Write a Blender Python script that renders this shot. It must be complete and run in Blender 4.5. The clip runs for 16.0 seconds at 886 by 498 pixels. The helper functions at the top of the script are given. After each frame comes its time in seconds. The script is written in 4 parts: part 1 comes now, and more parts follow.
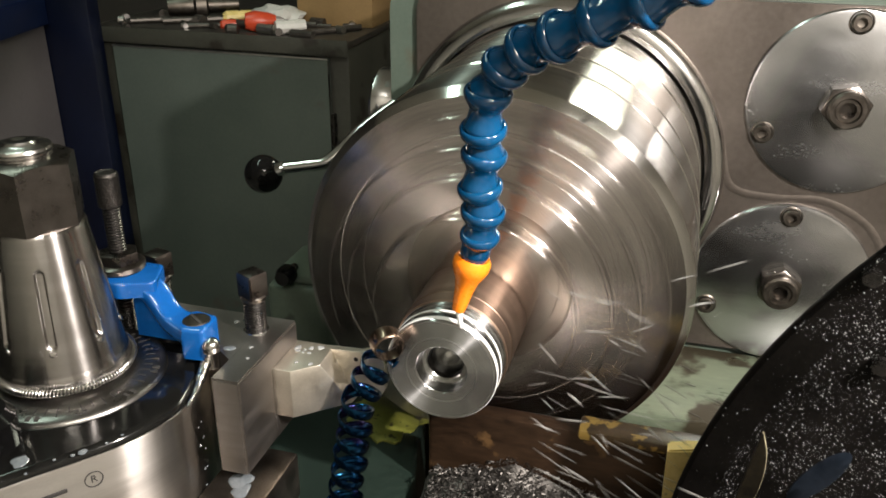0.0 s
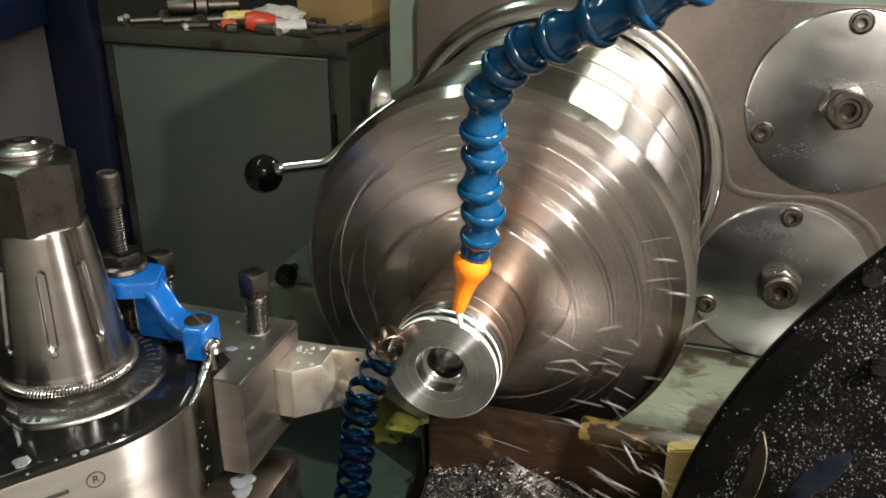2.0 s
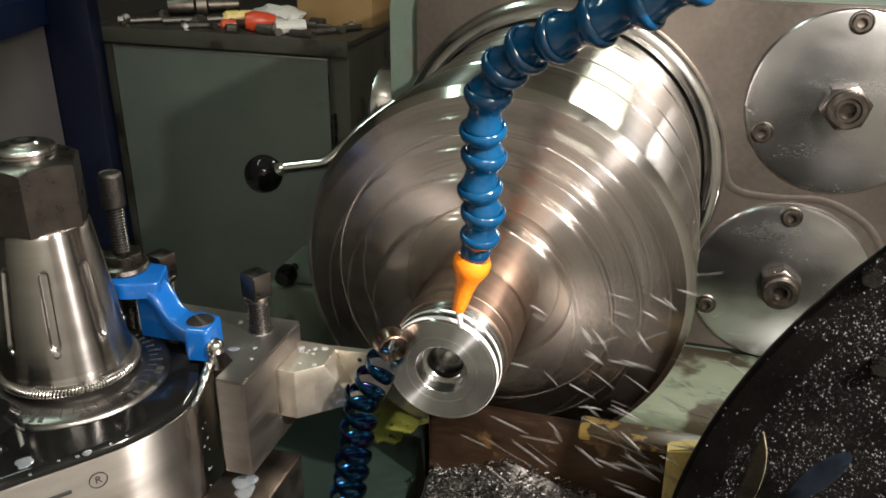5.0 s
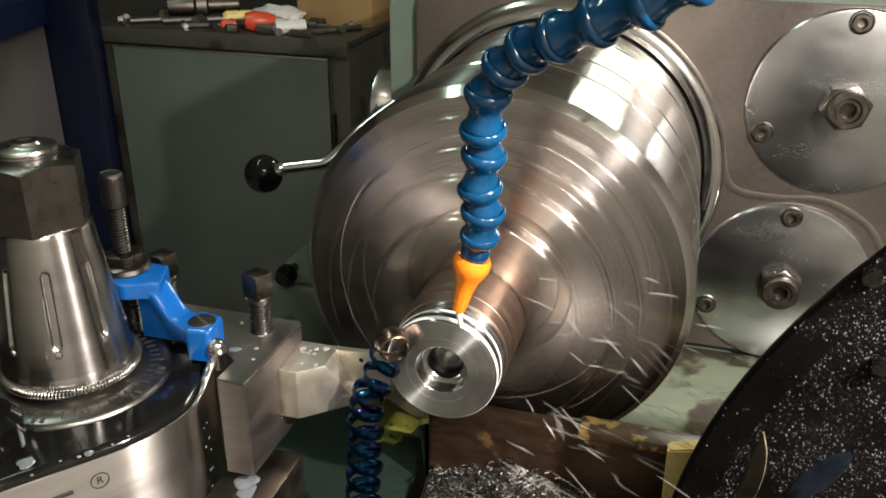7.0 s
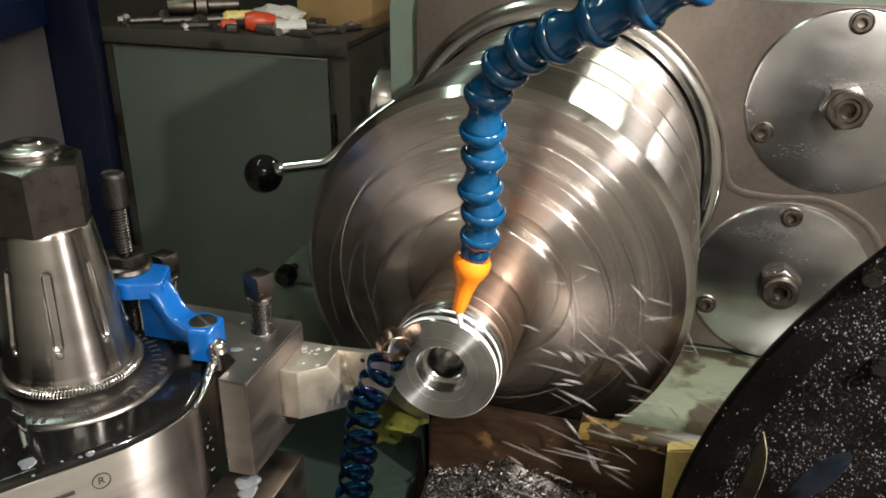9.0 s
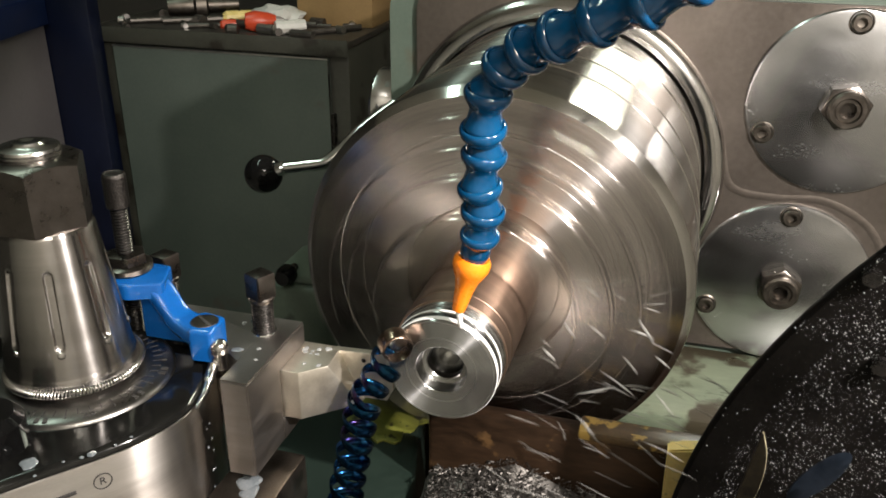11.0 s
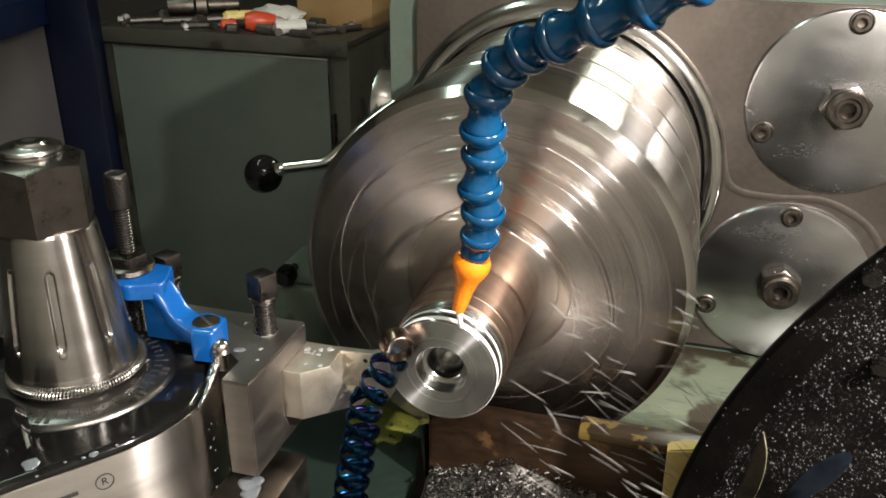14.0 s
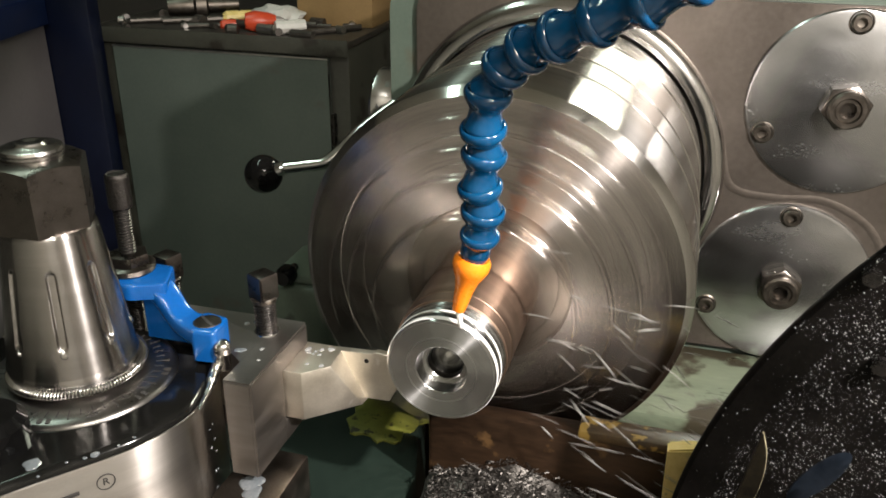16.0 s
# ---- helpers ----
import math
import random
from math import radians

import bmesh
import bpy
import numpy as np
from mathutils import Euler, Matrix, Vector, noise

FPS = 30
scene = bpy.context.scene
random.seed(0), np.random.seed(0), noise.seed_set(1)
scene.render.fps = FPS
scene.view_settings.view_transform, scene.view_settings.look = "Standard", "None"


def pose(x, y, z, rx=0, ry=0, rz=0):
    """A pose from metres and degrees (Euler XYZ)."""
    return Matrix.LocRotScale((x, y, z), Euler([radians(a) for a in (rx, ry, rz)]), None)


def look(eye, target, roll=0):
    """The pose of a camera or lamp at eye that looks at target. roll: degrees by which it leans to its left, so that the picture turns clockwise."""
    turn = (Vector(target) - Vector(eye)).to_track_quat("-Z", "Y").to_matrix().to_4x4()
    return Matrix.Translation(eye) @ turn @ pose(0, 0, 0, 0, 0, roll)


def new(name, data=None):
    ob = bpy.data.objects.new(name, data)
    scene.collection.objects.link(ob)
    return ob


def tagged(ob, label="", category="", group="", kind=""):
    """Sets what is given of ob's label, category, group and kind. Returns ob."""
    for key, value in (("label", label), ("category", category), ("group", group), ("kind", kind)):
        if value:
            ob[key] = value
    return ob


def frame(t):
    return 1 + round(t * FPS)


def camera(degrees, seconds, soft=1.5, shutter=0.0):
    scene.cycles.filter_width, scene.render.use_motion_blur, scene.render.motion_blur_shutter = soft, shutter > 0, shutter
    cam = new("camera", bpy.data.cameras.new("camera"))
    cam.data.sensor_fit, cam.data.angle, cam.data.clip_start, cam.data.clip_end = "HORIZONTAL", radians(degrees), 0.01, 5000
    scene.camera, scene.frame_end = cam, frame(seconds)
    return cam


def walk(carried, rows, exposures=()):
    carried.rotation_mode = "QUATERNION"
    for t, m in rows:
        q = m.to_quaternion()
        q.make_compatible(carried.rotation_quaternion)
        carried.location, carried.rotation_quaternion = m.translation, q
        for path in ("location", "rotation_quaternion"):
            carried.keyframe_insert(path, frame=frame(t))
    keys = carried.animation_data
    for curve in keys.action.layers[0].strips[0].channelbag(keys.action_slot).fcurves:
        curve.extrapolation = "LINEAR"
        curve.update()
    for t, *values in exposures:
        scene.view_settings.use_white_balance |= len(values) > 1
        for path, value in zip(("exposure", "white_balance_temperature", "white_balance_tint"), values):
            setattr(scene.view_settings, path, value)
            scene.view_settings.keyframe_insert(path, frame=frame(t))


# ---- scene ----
# Origin: centre of the workpiece's front face. y runs along the spindle towards the headstock.
cam = camera(54.89, 16.0, soft=1.7, shutter=1.364)
HERE = pose(0.1049, -0.3624, 0.2378, 65.876, -0.352, 16.199)
walk(cam, [(0.0, HERE), (16.0, HERE)], exposures=[(0.0, 0.09), (16.0, 0.09)])

# ---- light ----
world = bpy.data.worlds.new("workshop_air")
scene.world = world
world.use_nodes = True
world.node_tree.nodes["Background"].inputs[0].default_value = (0.05, 0.055, 0.05, 1)
world.node_tree.nodes["Background"].inputs[1].default_value = 0.15


def area_lamp(name, eye, target, size, power, colour, size_y=None):
    data = bpy.data.lights.new(name, "AREA")
    data.energy, data.color, data.size = power, colour, size
    if size_y:
        data.shape, data.size_y = "RECTANGLE", size_y
    else:
        data.shape = "DISK"
    ob = new(name, data)
    ob.matrix_world = look(eye, target)
    return ob


area_lamp("machine_lamp", (0.480, -0.250, 0.450), (0.03, 0.04, 0.0), 0.024, 14.5, (1.0, 0.92, 0.86))
area_lamp("ceiling_tube", (-0.9, 0.2, 1.68), (-0.9, 0.25, 0.0), 0.12, 8.5, (0.76, 1.0, 0.86), 1.2)
area_lamp("ceiling_tube", (0.92, 2.30, 1.60), (0.10, 0.20, 0.10), 0.95, 3.7, (0.97, 1.0, 0.80), 0.16).data.spread = radians(60)
# This one is an unseen front fill, added to raise the general brightness.
area_lamp("ceiling_tube", (1.05, -1.50, 1.68), (1.05, -1.60, 0.0), 1.0, 50.0, (1.0, 0.95, 0.85), 0.14)


# ---- materials ----
def material(name):
    m = bpy.data.materials.new(name)
    m.use_nodes = True
    return m, m.node_tree, m.node_tree.nodes["Principled BSDF"]


def surface(name, dark, light, rough=(0.3, 0.5), metal=0.0, scale=60.0, fine=900.0, bump=0.15, coat=0.0,
            stretch=(1, 1, 1), aniso=0.0, axis="Z", spots=None, radial="", bump_depth=0.0004, spot_scale=90.0, spot_level=0.62, spec=0.5):
    """A surface with colour and gloss varied at two scales. stretch draws the grain out; radial follows circles about that axis."""
    m, tree, bsdf = material(name)
    n, l = tree.nodes, tree.links
    co = n.new("ShaderNodeTexCoord")
    vec = co.outputs["Object"]
    if radial:
        sep = n.new("ShaderNodeSeparateXYZ")
        l.new(vec, sep.inputs[0])
        a, b, c = {"Y": ("X", "Z", "Y"), "Z": ("X", "Y", "Z")}[radial]
        comb = n.new("ShaderNodeCombineXYZ")
        l.new(sep.outputs[a], comb.inputs[0])
        l.new(sep.outputs[b], comb.inputs[1])
        length = n.new("ShaderNodeVectorMath")
        length.operation = "LENGTH"
        l.new(comb.outputs[0], length.inputs[0])
        out = n.new("ShaderNodeCombineXYZ")
        l.new(length.outputs["Value"], out.inputs[0])
        l.new(sep.outputs[c], out.inputs[1])
        vec = out.outputs[0]
    mapping = n.new("ShaderNodeMapping")
    mapping.inputs["Scale"].default_value = stretch
    l.new(vec, mapping.inputs[0])
    big, small = n.new("ShaderNodeTexNoise"), n.new("ShaderNodeTexNoise")
    for node, s, d in ((big, scale, 4.0), (small, fine, 3.0)):
        node.inputs["Scale"].default_value, node.inputs["Detail"].default_value = s, d
        l.new(mapping.outputs[0], node.inputs["Vector"])
    mixed = n.new("ShaderNodeMath")
    mixed.operation = "MULTIPLY_ADD"
    l.new(small.outputs["Fac"], mixed.inputs[0])
    mixed.inputs[1].default_value = 0.45
    l.new(big.outputs["Fac"], mixed.inputs[2])
    ramp = n.new("ShaderNodeMapRange")
    ramp.inputs[1].default_value, ramp.inputs[2].default_value = 0.45, 1.0
    l.new(mixed.outputs[0], ramp.inputs[0])
    col = n.new("ShaderNodeMix")
    col.data_type = "RGBA"
    col.inputs[6].default_value, col.inputs[7].default_value = (*dark, 1), (*light, 1)
    l.new(ramp.outputs[0], col.inputs[0])
    colour = col.outputs[2]
    if spots:
        dots = n.new("ShaderNodeTexNoise")
        dots.inputs["Scale"].default_value, dots.inputs["Detail"].default_value = spot_scale, 5.0
        l.new(co.outputs["Object"], dots.inputs["Vector"])
        edge = n.new("ShaderNodeMapRange")
        edge.inputs[1].default_value, edge.inputs[2].default_value = spot_level, spot_level + 0.06
        l.new(dots.outputs["Fac"], edge.inputs[0])
        stain = n.new("ShaderNodeMix")
        stain.data_type = "RGBA"
        stain.inputs[7].default_value = (*spots, 1)
        l.new(edge.outputs[0], stain.inputs[0])
        l.new(colour, stain.inputs[6])
        colour = stain.outputs[2]
    l.new(colour, bsdf.inputs["Base Color"])
    gloss = n.new("ShaderNodeMapRange")
    gloss.inputs[3].default_value, gloss.inputs[4].default_value = rough
    l.new(ramp.outputs[0], gloss.inputs[0])
    l.new(gloss.outputs[0], bsdf.inputs["Roughness"])
    bsdf.inputs["Metallic"].default_value = metal
    bsdf.inputs["Specular IOR Level"].default_value = spec
    bsdf.inputs["Coat Weight"].default_value = coat
    bsdf.inputs["Coat Roughness"].default_value = 0.12
    if aniso:
        bsdf.inputs["Anisotropic"].default_value, bsdf.inputs["Anisotropic Rotation"].default_value = aniso, 0.25
        if axis == "SPINDLE":
            around = n.new("ShaderNodeVectorMath")
            around.operation = "CROSS_PRODUCT"
            around.inputs[1].default_value = (0, 1, 0)
            l.new(co.outputs["Object"], around.inputs[0])
            tan = n.new("ShaderNodeVectorTransform")
            tan.vector_type, tan.convert_from, tan.convert_to = "NORMAL", "OBJECT", "WORLD"
            l.new(around.outputs[0], tan.inputs[0])
        else:
            tan = n.new("ShaderNodeTangent")
            tan.direction_type, tan.axis = "RADIAL", axis
        l.new(tan.outputs[0], bsdf.inputs["Tangent"])
    if bump:
        b = n.new("ShaderNodeBump")
        b.inputs["Strength"].default_value, b.inputs["Distance"].default_value = bump, bump_depth
        l.new(mixed.outputs[0], b.inputs["Height"])
        l.new(b.outputs[0], bsdf.inputs["Normal"])
    return m


# Ring contrast in the colour also imitates bright and dark arcs of reflected light.
CHUCK_STEEL = surface("turned_chuck_steel_with_arcs", (0.28, 0.256, 0.242), (0.58, 0.54, 0.515), (0.20, 0.235), 1.0, 60, 1300, 0.5, aniso=1.0, axis="Y", radial="Y", bump_depth=0.0010)
CHUCK_SIDE = surface("ground_chuck_rim", (0.58, 0.56, 0.535), (0.74, 0.72, 0.69), (0.17, 0.22), 1.0, 120, 1200, 0.02, aniso=1.0, axis="Y", radial="Y")
WORK_FACE = surface("freshly_turned_steel", (0.44, 0.44, 0.44), (0.56, 0.56, 0.56), (0.24, 0.29), 1.0, 300, 2200, 0.25, aniso=1.0, axis="Y", radial="Y", bump_depth=0.0003)
WORK_BORE = surface("bored_steel", (0.36, 0.36, 0.35), (0.50, 0.50, 0.485), (0.22, 0.28), 1.0, 300, 2200, 0.2, aniso=0.9, axis="Y", radial="Y", bump_depth=0.0003)
WORK_RAW = surface("brown_scaled_bar", (0.17, 0.115, 0.085), (0.34, 0.245, 0.19), (0.34, 0.46), 1.0, 150, 1500, 0.12, radial="Y", aniso=0.5, axis="Y")
JAW_STEEL = surface("hardened_jaw_steel", (0.42, 0.388, 0.362), (0.60, 0.56, 0.525), (0.19, 0.25), 1.0, 60, 900, 0.25, aniso=0.9, axis="SPINDLE", radial="Y")
STEEL = surface("worn_steel", (0.33, 0.32, 0.30), (0.52, 0.50, 0.47), (0.26, 0.44), 1.0, 45, 900, 0.15, spots=(0.22, 0.20, 0.18), spot_level=0.66)
GROUND_STEEL = surface("ground_steel", (0.25, 0.228, 0.212), (0.34, 0.312, 0.29), (0.34, 0.48), 1.0, 30, 700, 0.12, stretch=(1, 1, 6), spots=(0.27, 0.25, 0.22), spot_level=0.66, spot_scale=60)
BODY_STEEL = surface("brushed_post_steel", (0.42, 0.395, 0.37), (0.51, 0.485, 0.455), (0.28, 0.33), 1.0, 120, 1500, 0.03, radial="Z", aniso=0.9, axis="Z")
CONE_STEEL = surface("turned_cone_steel", (0.30, 0.285, 0.27), (0.42, 0.40, 0.385), (0.20, 0.25), 1.0, 160, 1800, 0.03, radial="Z", aniso=0.95, axis="Z")
DARK_STEEL = surface("dark_oxide_steel", (0.022, 0.020, 0.019), (0.060, 0.056, 0.052), (0.20, 0.36), 0.9, 60, 900, 0.15)
NUT_STEEL = surface("forged_nut_steel", (0.095, 0.084, 0.076), (0.130, 0.116, 0.104), (0.25, 0.34), 1.0, 130, 1200, 0.06)
NICKEL = surface("nickel_plated_holder", (0.62, 0.57, 0.49), (0.80, 0.745, 0.65), (0.34, 0.50), 1.0, 60, 700, 0.12, spots=(0.80, 0.76, 0.70), spot_level=0.66, spot_scale=150)
SCALE_STEEL = surface("oiled_scale_steel", (0.14, 0.133, 0.126), (0.23, 0.22, 0.208), (0.26, 0.36), 1.0, 60, 900, 0.08)
WHITE_FILM = surface("white_coolant_film", (0.62, 0.63, 0.62), (0.76, 0.77, 0.76), (0.10, 0.2), 0.0, 300, 1500, 0.05, coat=0.5)
CAP_STEEL = surface("burnished_stud_steel", (0.40, 0.39, 0.37), (0.56, 0.545, 0.52), (0.16, 0.28), 1.0, 60, 900, 0.1)
SCREW_STEEL = surface("grimy_screw_steel", (0.08, 0.068, 0.057), (0.16, 0.142, 0.122), (0.32, 0.48), 1.0, 80, 900, 0.12)
RING_STEEL = surface("burnished_ring_steel", (0.44, 0.435, 0.425), (0.58, 0.57, 0.56), (0.11, 0.20), 1.0, 40, 500, 0.05)
CHROME = surface("polished_chrome", (0.56, 0.56, 0.555), (0.70, 0.70, 0.69), (0.14, 0.24), 1.0, 40, 500, 0.03)
PLATE_STEEL = surface("polished_cover_steel", (0.40, 0.402, 0.408), (0.54, 0.54, 0.542), (0.20, 0.29), 1.0, 16, 300, 0.05, stretch=(1, 1, 3))
FACE_PANEL = surface("oily_grey_brown_casting", (0.115, 0.098, 0.085), (0.185, 0.160, 0.140), (0.34, 0.48), 0.9, 10, 200, 0.05, bump_depth=0.0006)
BLACK_PLATE = surface("black_enamel", (0.002, 0.002, 0.002), (0.007, 0.007, 0.0065), (0.06, 0.15), 0.0, 40, 500, 0.05, spec=0.4)
BLACK_GUARD = surface("black_rubbery_paint", (0.0018, 0.0016, 0.0014), (0.0062, 0.0053, 0.0047), (0.38, 0.54), 0.0, 30, 420, 0.6, spec=0.07)
BLACK_KNOB = surface("black_phenolic", (0.002, 0.002, 0.002), (0.005, 0.005, 0.005), (0.07, 0.12), 0.0, 30, 300, 0.02, spec=0.2)
BLUE_PAINT = surface("glossy_blue_paint", (0.002, 0.055, 0.22), (0.004, 0.080, 0.29), (0.14, 0.24), 0.0, 40, 400, 0.08, coat=0.5)
BLUE_PLASTIC = surface("wet_blue_plastic", (0.001, 0.033, 0.092), (0.0015, 0.058, 0.150), (0.06, 0.16), 0.0, 50, 300, 0.14, coat=0.5)
ORANGE = surface("orange_plastic", (0.85, 0.19, 0.008), (0.95, 0.27, 0.015), (0.22, 0.32), 0.0, 60, 500, 0.04, coat=0.3)
GREEN_PALE = surface("pale_green_machine_paint", (0.056, 0.078, 0.063), (0.088, 0.113, 0.09), (0.28, 0.44), 0.0, 12, 300, 0.1, spots=(0.075, 0.075, 0.055), spot_level=0.60, spot_scale=16)
# Green paint taken darker, for shade that the lamp leaves out below the chuck.
GREEN_DARK = surface("shade_darkened_green_paint", (0.0055, 0.0098, 0.0078), (0.0118, 0.0200, 0.0155), (0.35, 0.55), 0.0, 20, 300, 0.12, spots=(0.0035, 0.0048, 0.0036), spot_level=0.60, spot_scale=26, spec=0.2)
YELLOW_GREEN = surface("chipped_olive_paint", (0.080, 0.085, 0.014), (0.150, 0.155, 0.030), (0.35, 0.55), 0.0, 90, 500, 0.4, spots=(0.012, 0.012, 0.005), spot_level=0.60, spot_scale=120, spec=0.3)
YELLOW = surface("worn_yellow_paint", (0.68, 0.50, 0.14), (0.90, 0.72, 0.31), (0.35, 0.55), 0.0, 60, 400, 0.3, spots=(0.08, 0.055, 0.02), spot_level=0.62, spot_scale=90)
WORN_YELLOW = surface("yellow_paint_under_grime", (0.012, 0.008, 0.004), (0.085, 0.050, 0.020), (0.3, 0.5), 0.0, 60, 400, 0.5, spots=(0.34, 0.22, 0.055), spot_level=0.55, spot_scale=110)
# Oil and rust; the base also carries shade that is missing below the chuck.
RUST = surface("oily_rusty_iron_in_shade", (0.0014, 0.0010, 0.0007), (0.034, 0.019, 0.0105), (0.34, 0.55), 0.0, 22, 260, 0.6, stretch=(0.4, 1, 1.4), spots=(0.075, 0.042, 0.018), spot_level=0.62, spot_scale=42, spec=0.14)
DARK_IRON = surface("oily_dark_iron", (0.010, 0.008, 0.007), (0.034, 0.028, 0.023), (0.25, 0.45), 0.3, 30, 350, 0.3)
SWARF_STEEL = surface("steel_swarf", (0.045, 0.041, 0.038), (0.17, 0.160, 0.148), (0.42, 0.6), 0.85, 200, 900, 0.1)
CABINET = surface("grey_green_sheet_steel", (0.062, 0.078, 0.067), (0.092, 0.110, 0.095), (0.36, 0.52), 0.0, 6, 160, 0.05, spots=(0.075, 0.072, 0.060), spot_level=0.64, spot_scale=9)
CABINET_FRAME = surface("dark_cabinet_frame", (0.026, 0.026, 0.020), (0.058, 0.058, 0.046), (0.36, 0.52), 0.0, 6, 160, 0.05, spots=(0.018, 0.015, 0.011), spot_level=0.60, spot_scale=14)
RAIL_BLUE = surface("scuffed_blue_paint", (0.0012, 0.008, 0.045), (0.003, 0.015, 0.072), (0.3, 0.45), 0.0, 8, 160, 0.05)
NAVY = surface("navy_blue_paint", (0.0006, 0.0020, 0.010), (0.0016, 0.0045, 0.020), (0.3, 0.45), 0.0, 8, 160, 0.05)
PANEL_GREY = surface("warm_grey_panel", (0.125, 0.116, 0.116), (0.170, 0.158, 0.158), (0.5, 0.65), 0.0, 5, 120, 0.05)
CARDBOARD = surface("brown_cardboard", (0.21, 0.13, 0.05), (0.28, 0.18, 0.075), (0.7, 0.85), 0.0, 20, 200, 0.1)
RED = surface("red_plastic", (0.50, 0.05, 0.018), (0.62, 0.08, 0.03), (0.3, 0.4), 0.0, 40, 300, 0.05)
OFF_WHITE = surface("off_white_plastic", (0.55, 0.54, 0.50), (0.70, 0.68, 0.64), (0.35, 0.5), 0.0, 40, 300, 0.05)
TOOL_DARK = surface("oily_tool_steel", (0.05, 0.045, 0.04), (0.14, 0.125, 0.11), (0.3, 0.5), 0.7, 40, 300, 0.1)
BRASS = surface("olive_brass", (0.28, 0.25, 0.07), (0.42, 0.38, 0.13), (0.25, 0.4), 0.9, 40, 300, 0.05)
FLOOR = surface("stained_concrete", (0.38, 0.365, 0.34), (0.50, 0.48, 0.45), (0.5, 0.8), 0.0, 3, 60, 0.2)
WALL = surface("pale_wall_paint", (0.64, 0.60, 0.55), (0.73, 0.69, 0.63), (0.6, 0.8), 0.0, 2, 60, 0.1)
CEILING = surface("cream_ceiling_paint", (0.58, 0.57, 0.50), (0.66, 0.65, 0.57), (0.6, 0.8), 0.0, 2, 60, 0.1)
MILK = surface("milky_coolant", (0.085, 0.098, 0.108), (0.15, 0.162, 0.172), (0.06, 0.14), 0.0, 120, 700, 0.02, coat=0.5)
CLEAR_DROP = surface("thin_coolant", (0.16, 0.163, 0.163), (0.36, 0.366, 0.366), (0.03, 0.08), 0.0, 80, 500, 0.02, coat=1.0)
# Dark tone for the two unseen walls, so that steel reflects less from there.
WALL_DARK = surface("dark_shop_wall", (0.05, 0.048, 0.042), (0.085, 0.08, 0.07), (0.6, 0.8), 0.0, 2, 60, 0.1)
SPRAY = surface("airborne_coolant", (0.16, 0.156, 0.148), (0.24, 0.235, 0.223), (0.25, 0.35), 0.0, 80, 500, 0.02)
INK = surface("etched_ink", (0.015, 0.014, 0.013), (0.03, 0.028, 0.026), (0.5, 0.6), 0.0, 80, 400, 0.02)


def heat_tint():
    """Steel ribbon with blue and violet temper colours that run in bands along it."""
    m, tree, bsdf = material("blue_tempered_chip")
    n, l = tree.nodes, tree.links
    co, tex, ramp = n.new("ShaderNodeTexCoord"), n.new("ShaderNodeTexNoise"), n.new("ShaderNodeValToRGB")
    tex.inputs["Scale"].default_value, tex.inputs["Detail"].default_value = 70, 3
    l.new(co.outputs["Object"], tex.inputs["Vector"])
    l.new(tex.outputs["Fac"], ramp.inputs[0])
    els = ramp.color_ramp.elements
    els[0].position, els[0].color = 0.30, (0.006, 0.022, 0.060, 1)
    els[1].position, els[1].color = 0.75, (0.035, 0.02, 0.05, 1)
    for pos, c in ((0.45, (0.008, 0.045, 0.115, 1)), (0.55, (0.012, 0.065, 0.125, 1)), (0.65, (0.020, 0.020, 0.080, 1))):
        els.new(pos).color = c
    l.new(ramp.outputs[0], bsdf.inputs["Base Color"])
    bsdf.inputs["Metallic"].default_value, bsdf.inputs["Roughness"].default_value = 1.0, 0.22
    return m


CHIP_BLUE = heat_tint()
KNURLED = surface("knurled_black_steel", (0.02, 0.018, 0.017), (0.065, 0.060, 0.055), (0.25, 0.4), 0.9, 1100, 2400, 1.0)
GREEN_BOX = surface("grey_green_box_paint", (0.060, 0.082, 0.062), (0.10, 0.128, 0.096), (0.35, 0.5), 0.0, 20, 300, 0.1, spots=(0.02, 0.022, 0.016), spot_level=0.62, spot_scale=20)
HUB_STEEL = surface("oily_brown_hub_steel", (0.15, 0.128, 0.112), (0.34, 0.295, 0.26), (0.26, 0.34), 1.0, 110, 1300, 0.3, aniso=0.9, axis="Y", radial="Y", bump_depth=0.0006)
RIM_PALE = surface("bare_worn_rim", (0.05, 0.042, 0.022), (0.26, 0.23, 0.15), (0.4, 0.6), 0.0, 260, 900, 0.3)
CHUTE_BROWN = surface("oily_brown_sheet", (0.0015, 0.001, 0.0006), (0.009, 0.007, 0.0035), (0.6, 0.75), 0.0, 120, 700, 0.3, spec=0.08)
SHEEN_BLUE = surface("painted_blue_sheen", (0.004, 0.0065, 0.0105), (0.012, 0.017, 0.026), (0.4, 0.6), 0.0, 90, 400, 0.2, spec=0.15)
# Oil stains are spots; the paint is also darkened for the chuck's shadow.
LEDGE = surface("oil_stained_shaded_green_paint", (0.080, 0.102, 0.070), (0.155, 0.182, 0.125), (0.22, 0.4), 0.0, 25, 300, 0.1, stretch=(0.35, 1, 1), spots=(0.035, 0.030, 0.019), spot_level=0.50, spot_scale=20)
CHIP_BRIGHT = surface("fresh_chip_steel", (0.13, 0.085, 0.062), (0.30, 0.22, 0.17), (0.20, 0.30), 1.0, 160, 900, 0.1)


